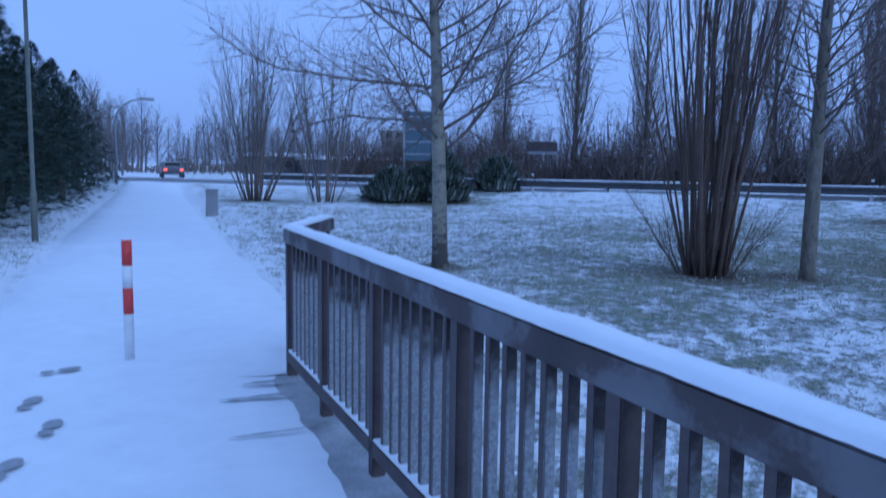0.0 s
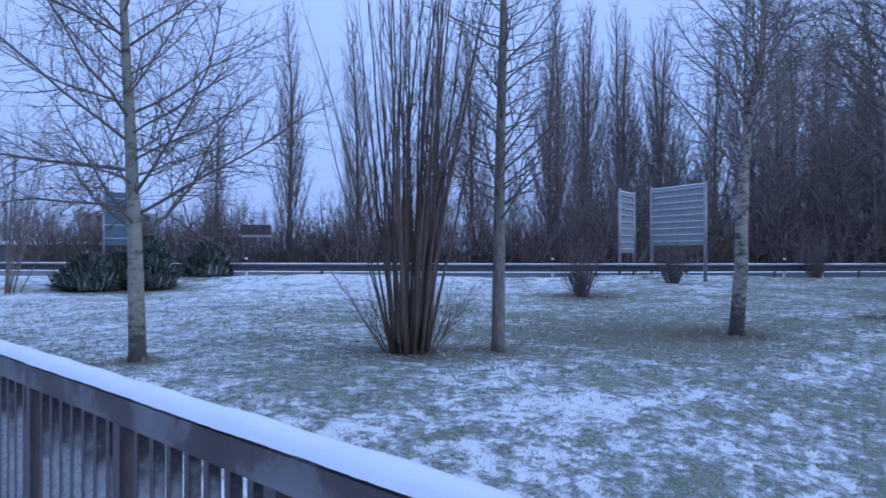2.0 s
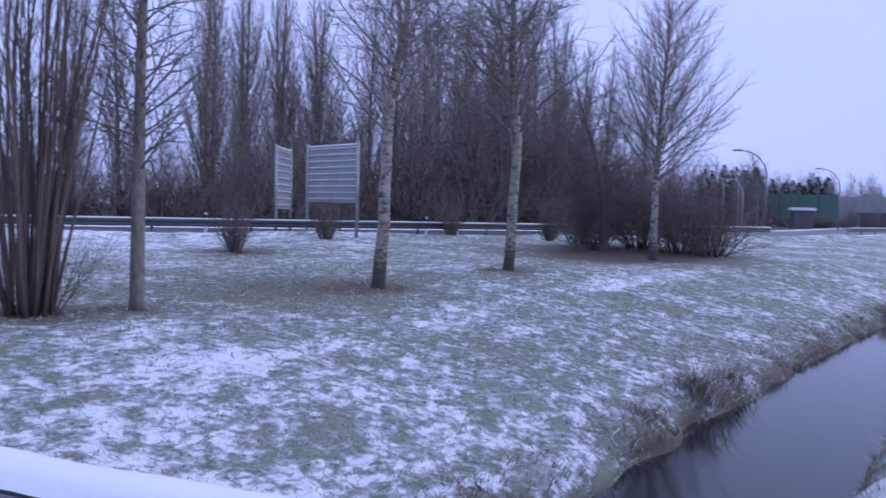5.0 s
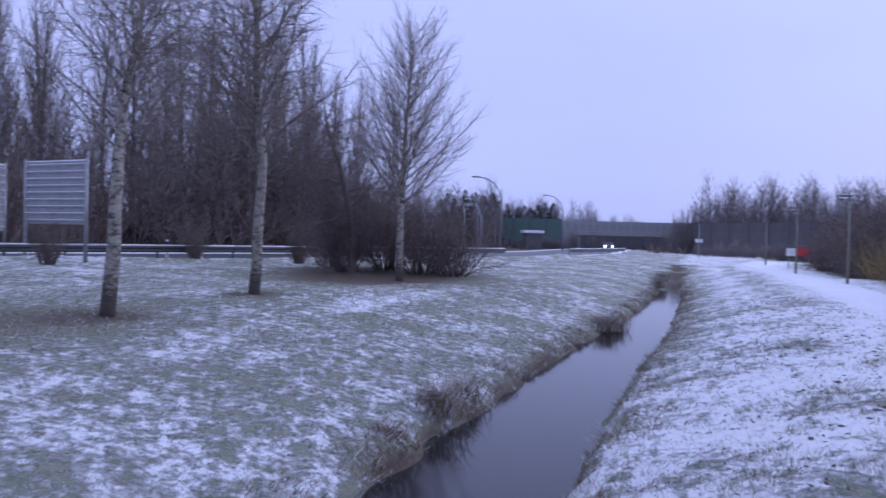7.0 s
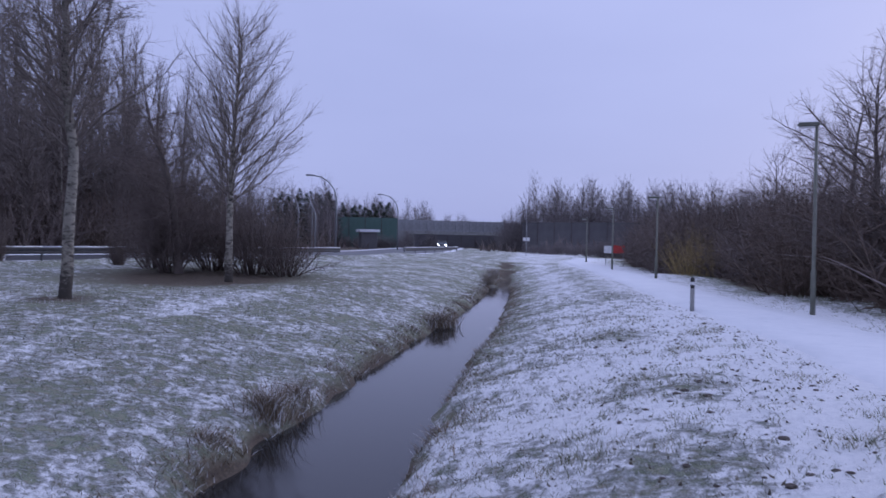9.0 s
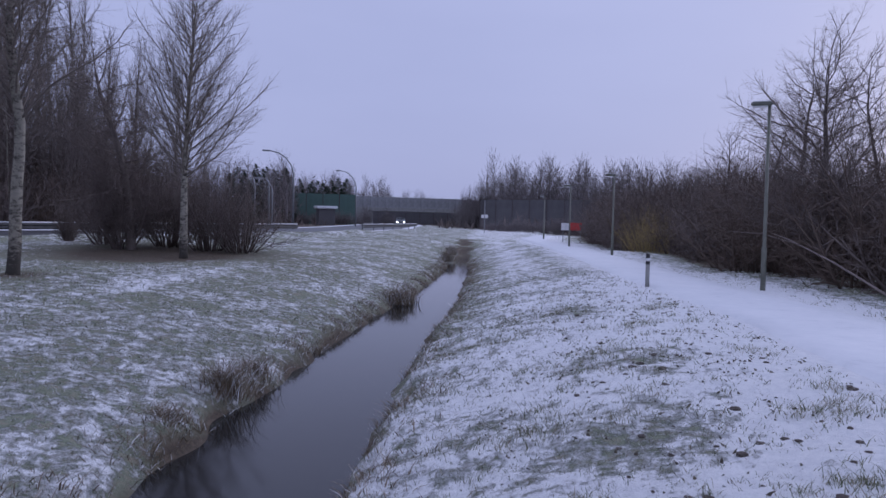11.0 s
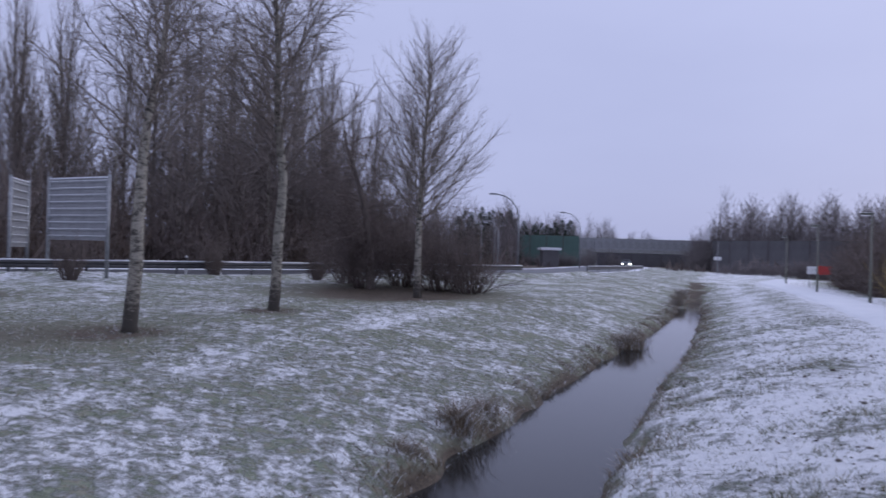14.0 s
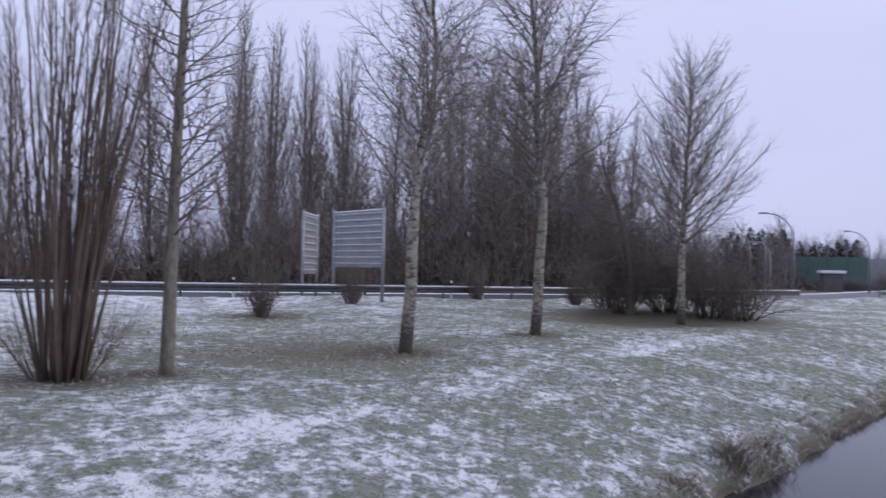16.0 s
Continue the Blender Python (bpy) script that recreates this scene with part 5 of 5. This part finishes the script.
def car(place, turn, paint, label, front):
    c = thing("car", place, label, "car", turn=turn)
    body = bmesh.new()
    prof = [(-2.1, 0.35), (-2.15, 0.75), (-1.9, 0.95), (-1.3, 1.0), (-0.8, 1.38), (0.7, 1.42), (1.4, 1.0), (2.05, 0.88), (2.12, 0.4)]
    rows = [[body.verts.new((x, s * (0.86 if z < 1.1 else 0.66), z)) for x, z in prof] for s in (-1, 1)]
    for k in range(len(prof)):
        j = (k + 1) % len(prof)
        body.faces.new((rows[0][k], rows[0][j], rows[1][j], rows[1][k]))
    body.faces.new(rows[0][::-1])
    body.faces.new(rows[1])
    bmesh.ops.recalc_face_normals(body, faces=body.faces)
    bmesh.ops.bevel(body, geom=list(body.edges), offset=0.05, segments=2, affect="EDGES")
    part("body", body, paint, c)
    for x in (-1.3, 1.3):
        for y in (-0.8, 0.8):
            part("wheel", rod([(x, y - 0.09, 0.31), (x, y + 0.09, 0.31)], 0.31, 18), BLACK, c)
    part("windscreen", boxed(1.02, 1.1, -0.58, 0.58, 1.05, 1.32, bevel=0.01), BLACK, c, "dark windscreen")
    part("rear_window", boxed(-1.2, -1.1, -0.58, 0.58, 1.05, 1.32, bevel=0.01), BLACK, c, "dark rear window")
    for y in (-0.62, 0.62):
        part("tail_light", boxed(-2.17, -2.1, y - 0.14, y + 0.14, 0.66, 0.82, bevel=0.015), TAIL if not front else RED, c, "red tail light")
        part("headlight", rod([(2.06, y, 0.66), (2.16, y, 0.66)], 0.11, 12), HEAD if front else WHITE, c, "round headlight")


TAIL, HEAD = glowing("lit_tail_light", (1.0, 0.08, 0.04), 2.2), glowing("lit_headlight", (1.0, 0.95, 0.85), 25.0)
CAR_GREY = plain("grey_car_paint", (0.12, 0.13, 0.14), 0.3)
car((2.35, 68.5, 0.22), 92, CAR_GREY, "small car with red tail lights lit beyond the path's end", False)
car((139, -18.0, ROAD_LEVEL + 0.02), 172, CAR_GREY, "oncoming car with headlights lit under the far bridge", True)


def far_buildings():
    for x, y, w, d, h, turn in ((27, 105, 12, 9, 2.0, 10), (41, 101, 6, 9, 1.9, 5), (18, 112, 7, 8, 2.4, 10), (128, -4.2, 2.6, 3, 2.7, 98)):
        b = thing("low_building", (x, y, 0.2), "low flat-roofed building with snow on its roof", "building", "low buildings beyond the road", turn)
        part("wall", boxed(-w / 2, w / 2, -d / 2, d / 2, -0.3, h, bevel=0.03), HAZED_WALL, b, "grey-brown wall")
        part("roof", boxed(-w / 2 - 0.4, w / 2 + 0.4, -d / 2 - 0.4, d / 2 + 0.4, h, h + 0.45, bevel=0.10), SNOW_CAP, b, "flat snowy roof")
        for k in range(int(w / 2.5)):
            part("window", boxed(-w / 2 + 0.7 + 2.5 * k, -w / 2 + 1.9 + 2.5 * k, -d / 2 - 0.02, -d / 2 + 0.05, 0.9, 1.9, bevel=0.01), BLACK, b, "dark window")
    a = thing("apartment_block", (72, 208, 0), "far pale apartment block above bare trees", "building", turn=-15)
    part("wall", boxed(-9, 9, -5, 5, -0.3, 11, bevel=0.05), CONCRETE, a)
    part("roof", boxed(-9.2, 9.2, -5.2, 5.2, 11, 11.4, bevel=0.03), SNOW_CAP, a)
    for f in range(4):
        for k in range(6):
            part("window", boxed(-8 + 2.8 * k, -6.5 + 2.8 * k, -5.03, -4.9, 1.0 + 2.7 * f, 2.3 + 2.7 * f), BLACK, a, "dark window")


far_buildings()

board = thing("construction_board", (56.8, -20.9, 0.1), "red and white construction board near the side path", "sign board", turn=-108)
part("panel", boxed(-0.15, 0.7, -0.02, 0.02, 0.85, 1.45, bevel=0.01), RED, board)
part("white_panel", boxed(-0.85, -0.16, -0.02, 0.02, 0.85, 1.4, bevel=0.01), WHITE, board, "white panel")
for x in (-0.7, 0.6):
    part("leg", rod([(x, 0.05, -0.3), (x, 0.05, 1.45)], 0.03, 8), STEEL, board)
sp = thing("signpost", (88, -21.4, 0), "small white direction plate on a thin post", "road sign", turn=80)
part("post", rod([(0, 0, -0.2), (0, 0, 3.9)], 0.05, 8), STEEL, sp)
part("plate", boxed(-0.4, 0.4, -0.08, -0.05, 1.85, 2.25, bevel=0.01), WHITE, sp, "white plate")
old = thing("timber_post", (-2.85, 33, z_at(-2.85, 33)), "short dark timber post at the path edge", "post")
part("body", boxed(-0.1, 0.1, -0.1, 0.1, -0.2, 0.85, bevel=0.02), DARK_BARK, old)

for k, (a, b) in enumerate((((-30.5, 10.8, 17.2), (36.7, 168.8, 24.0)), ((-29, 10, 18.0), (40, 168, 33.0)))):
    c = thing("overhead_cable", (0, 0, 0), "thin sagging overhead power cable", "cable", "overhead cables")
    pts = [Vector(a).lerp(Vector(b), i / 16) - Vector((0, 0, 1.0 * math.sin(math.pi * i / 16))) for i in range(17)]
    part("wire", rod(pts, 0.022, 5), BLACK, c)

cab = thing("utility_cabinet", (1.98, 24.4, z_at(1.98, 24.4)), "small pale grey utility cabinet beside the path", "cabinet")
part("body", boxed(-0.17, 0.17, -0.13, 0.13, -0.1, 0.78, bevel=0.01), SIGN_BACK, cab)
part("lid", boxed(-0.19, 0.19, -0.15, 0.15, 0.78, 0.83, bevel=0.012), SIGN_BACK, cab)
part("snow_cap", boxed(-0.18, 0.18, -0.14, 0.14, 0.8305, 0.86, bevel=0.01), SNOW_CAP, cab, "thin snow on the lid")

# ---- grass, sedge and clods ----
LITTER = blade_material("dead_leaves", [(0.0, (0.05, 0.04, 0.03)), (0.6, (0.12, 0.105, 0.075)), (0.9, (0.20, 0.17, 0.13)), (1.0, (0.4, 0.4, 0.4))])


def tufts_at(x, y, dist, rng):
    """Small tufts of frosted grass, five blades each."""
    m, n = 5, len(x)
    h, cover = land(x, y)
    spread = 0.030 * np.clip(dist / 6, 0.7, 2.0)
    bx = np.repeat(x, m) + rng.normal(0, 1, n * m) * np.repeat(spread, m)
    by = np.repeat(y, m) + rng.normal(0, 1, n * m) * np.repeat(spread, m)
    roots = np.stack([bx, by, np.repeat(h, m) - 0.012], 1)
    size = np.repeat(np.clip(dist / 8, 0.7, 1.8), m)
    me = blades("meadow_grass", roots, rng.uniform(0.02, 0.06, n * m) * size ** 0.35, rng.uniform(0.005, 0.011, n * m) * size, BLADES, 1.9, rng)
    tagged(new("meadow_grass", me), "short frosted grass tufts over the meadow", "grass", kind="stuff")
    # dead leaves and bits of soil on the snow of the bank
    k = 2800
    lx = 3.5 + 18 * rng.uniform(0, 1, k) ** 1.4
    ly = np.interp(lx, [p[0] for p in SIDE_PATH], [p[1] for p in SIDE_PATH]) + rng.uniform(1.25, 5.2, k)
    ok = waves(lx * 1.3 + 2, ly * 1.3) + 0.5 * waves(lx * 4, ly * 4 + 1) > rng.uniform(-0.5, 0.9, k)
    lx, ly = lx[ok], ly[ok]
    lh, _ = land(lx, ly)
    me = blades("leaf_litter", np.stack([lx, ly, lh + 0.002], 1), rng.uniform(0.008, 0.035, len(lx)), rng.uniform(0.012, 0.045, len(lx)), LITTER, 2.2, rng)
    tagged(new("leaf_litter", me), "dead leaves and soil crumbs on the snowy bank", "leaf litter", kind="stuff")


def grass():
    rng = np.random.default_rng(3)
    n = 70000
    ang = np.radians(rng.uniform(-62, 100, n))
    dist = 2.0 + 26 * rng.uniform(0, 1, n) ** 1.4
    x, y = 0.2 + np.cos(ang) * dist, -0.3 + np.sin(ang) * dist
    d, _ = line_distance(STREAM, x, y)
    e = np.abs(d) - half_width(x)
    sd, _ = line_distance(SIDE_PATH, x, y)
    rd, _ = line_distance(ROAD, x, y)
    clump = waves(x * 1.7, y * 1.7) + 0.6 * waves(x * 5 + 3, y * 5)
    keep = (e > 0.12) & (np.abs(sd) > 1.2) & (rd < -0.5) & ((np.abs(x) > 1.75)) & ((x > 1.6) | (y > 6)) & (clump > rng.uniform(-1.2, 0.5, n))
    _, cov = land(x, y)
    keep &= np.where(d > 0, rng.uniform(0, 1, n) < 0.75, rng.uniform(0, 1, n) < np.clip(0.95 - 4.0 * cov, 0.22, 1.0))
    tufts_at(x[keep][:52000], y[keep][:52000], dist[keep][:52000], rng)
    # longer winter grass in the bare patches of the near bank
    n = 26000
    x = 3.2 + 15 * rng.uniform(0, 1, n) ** 1.5
    y = np.interp(x, [p[0] for p in STREAM], [p[1] for p in STREAM]) - rng.uniform(1.2, 6.5, n)
    sd, _ = line_distance(SIDE_PATH, x, y)
    patch = waves(x * 1.1 + 0.7, y * 1.1 + 2.0) + 0.6 * waves(x * 3.1, y * 3.1 + 1.0)
    keep = (patch > rng.uniform(0.15, 1.0, n)) & (sd > 1.5)
    x, y = x[keep], y[keep]
    m = 4
    bx, by = np.repeat(x, m) + rng.normal(0, 0.035, len(x) * m), np.repeat(y, m) + rng.normal(0, 0.035, len(x) * m)
    roots = np.stack([bx, by, land(bx, by)[0] - 0.012], 1)
    me = blades("bank_grass", roots, rng.uniform(0.03, 0.11, len(bx)), rng.uniform(0.004, 0.009, len(bx)), BANK_GRASS, 1.5, rng)
    tagged(new("bank_grass", me), "longer green and straw-coloured grass tufts on the bank", "grass", kind="stuff")
    # sedge along the water's edge
    n = 52000
    s = 1.0 + 45 * rng.uniform(0, 1, n) ** 1.3
    side = rng.choice([-1, 1], n, p=[0.4, 0.6])
    clump = (np.sin(s * 2.1 + side) + np.sin(s * 5.3) + 0.7 * np.sin(s * 11)) / 2.7
    keep = clump > rng.uniform(-0.4, 0.9, n)
    s, side = s[keep], side[keep]
    base = np.interp(s, [p[0] for p in STREAM], [p[1] for p in STREAM])
    off = half_width(s) + 0.02 + np.abs(rng.normal(0, 0.34, len(s)))
    x, y = s + rng.normal(0, 0.1, len(s)), base + side * off
    h, _ = land(x, y)
    roots = np.stack([x, y, np.maximum(h, WATER_LEVEL) - 0.02], 1)
    me = blades("bank_sedge", roots, rng.uniform(0.03, 0.15, len(x)), rng.uniform(0.006, 0.016, len(x)), SEDGE, 2.3, rng)
    tagged(new("bank_sedge", me), "dry brown sedge along the water's edge", "grass", kind="stuff")


grass()


def tuft(x, y, z, size, count, seed, label):
    rng = np.random.default_rng(seed)
    base = thing("sedge_tuft", (x, y, z), label, "grass tuft", "sedge tufts at the water")
    r = np.abs(rng.normal(0, 0.28, count)) * size
    a = rng.uniform(0, 2 * math.pi, count)
    roots = np.stack([np.cos(a) * r, np.sin(a) * r, np.full(count, -0.04)], 1)
    me = blades("leaves", roots, rng.uniform(0.3, 0.75, count) * size, rng.uniform(0.007, 0.016, count), SEDGE, 1.1, rng)
    tagged(put_under(new("leaves", me), base), kind="stuff")


tuft(11.3, 0.55, -0.95, 0.75, 700, 1, "large dry sedge tuft hanging over the water")
tuft(12.4, 0.25, -0.98, 0.6, 500, 2, "dry sedge tuft at the water's edge")
tuft(9.6, 1.1, -0.95, 0.5, 400, 3, "dry sedge tuft at the water's edge")
tuft(23.6, -3.35, -1.0, 0.75, 700, 4, "dark overhanging tuft at the stream bend")
tuft(24.3, -3.75, -1.08, 0.7, 600, 5, "dark overhanging tuft at the stream bend")
tuft(46.5, -9.2, -0.95, 1.0, 600, 6, "brown reeds at the ditch end")
tuft(50.5, -10.2, -0.75, 1.1, 600, 7, "brown reeds at the ditch end")


def clod(x, y, size, seed):
    rng = random.Random(seed)
    bm = bmesh.new()
    bmesh.ops.create_icosphere(bm, subdivisions=2, radius=1)
    for v in bm.verts:
        v.co *= 1 + 0.45 * noise.noise(v.co * 1.7 + Vector((seed, 0, 0)))
        v.co.z *= 0.4
    ob = part("soil_clod", bm, DARK_BARK)
    ob.matrix_basis = pose(x, y, z_at(x, y) + size * 0.1, 0, 0, rng.uniform(0, 360)) @ Matrix.Diagonal((size, size * rng.uniform(0.6, 1.0), size, 1))
    tagged(ob, "dark clod of turned soil poking through snow", "soil clod", "clods on the bank")


clods = random.Random(77)
for k in range(110):
    x = 4.2 + 11 * clods.random() ** 1.2
    y = float(np.interp(x, [p[0] for p in SIDE_PATH], [p[1] for p in SIDE_PATH])) + clods.uniform(1.3, 4.2)
    clod(x, y, clods.uniform(0.018, 0.045) * (1.35 if k % 6 == 0 else 1.0), k)
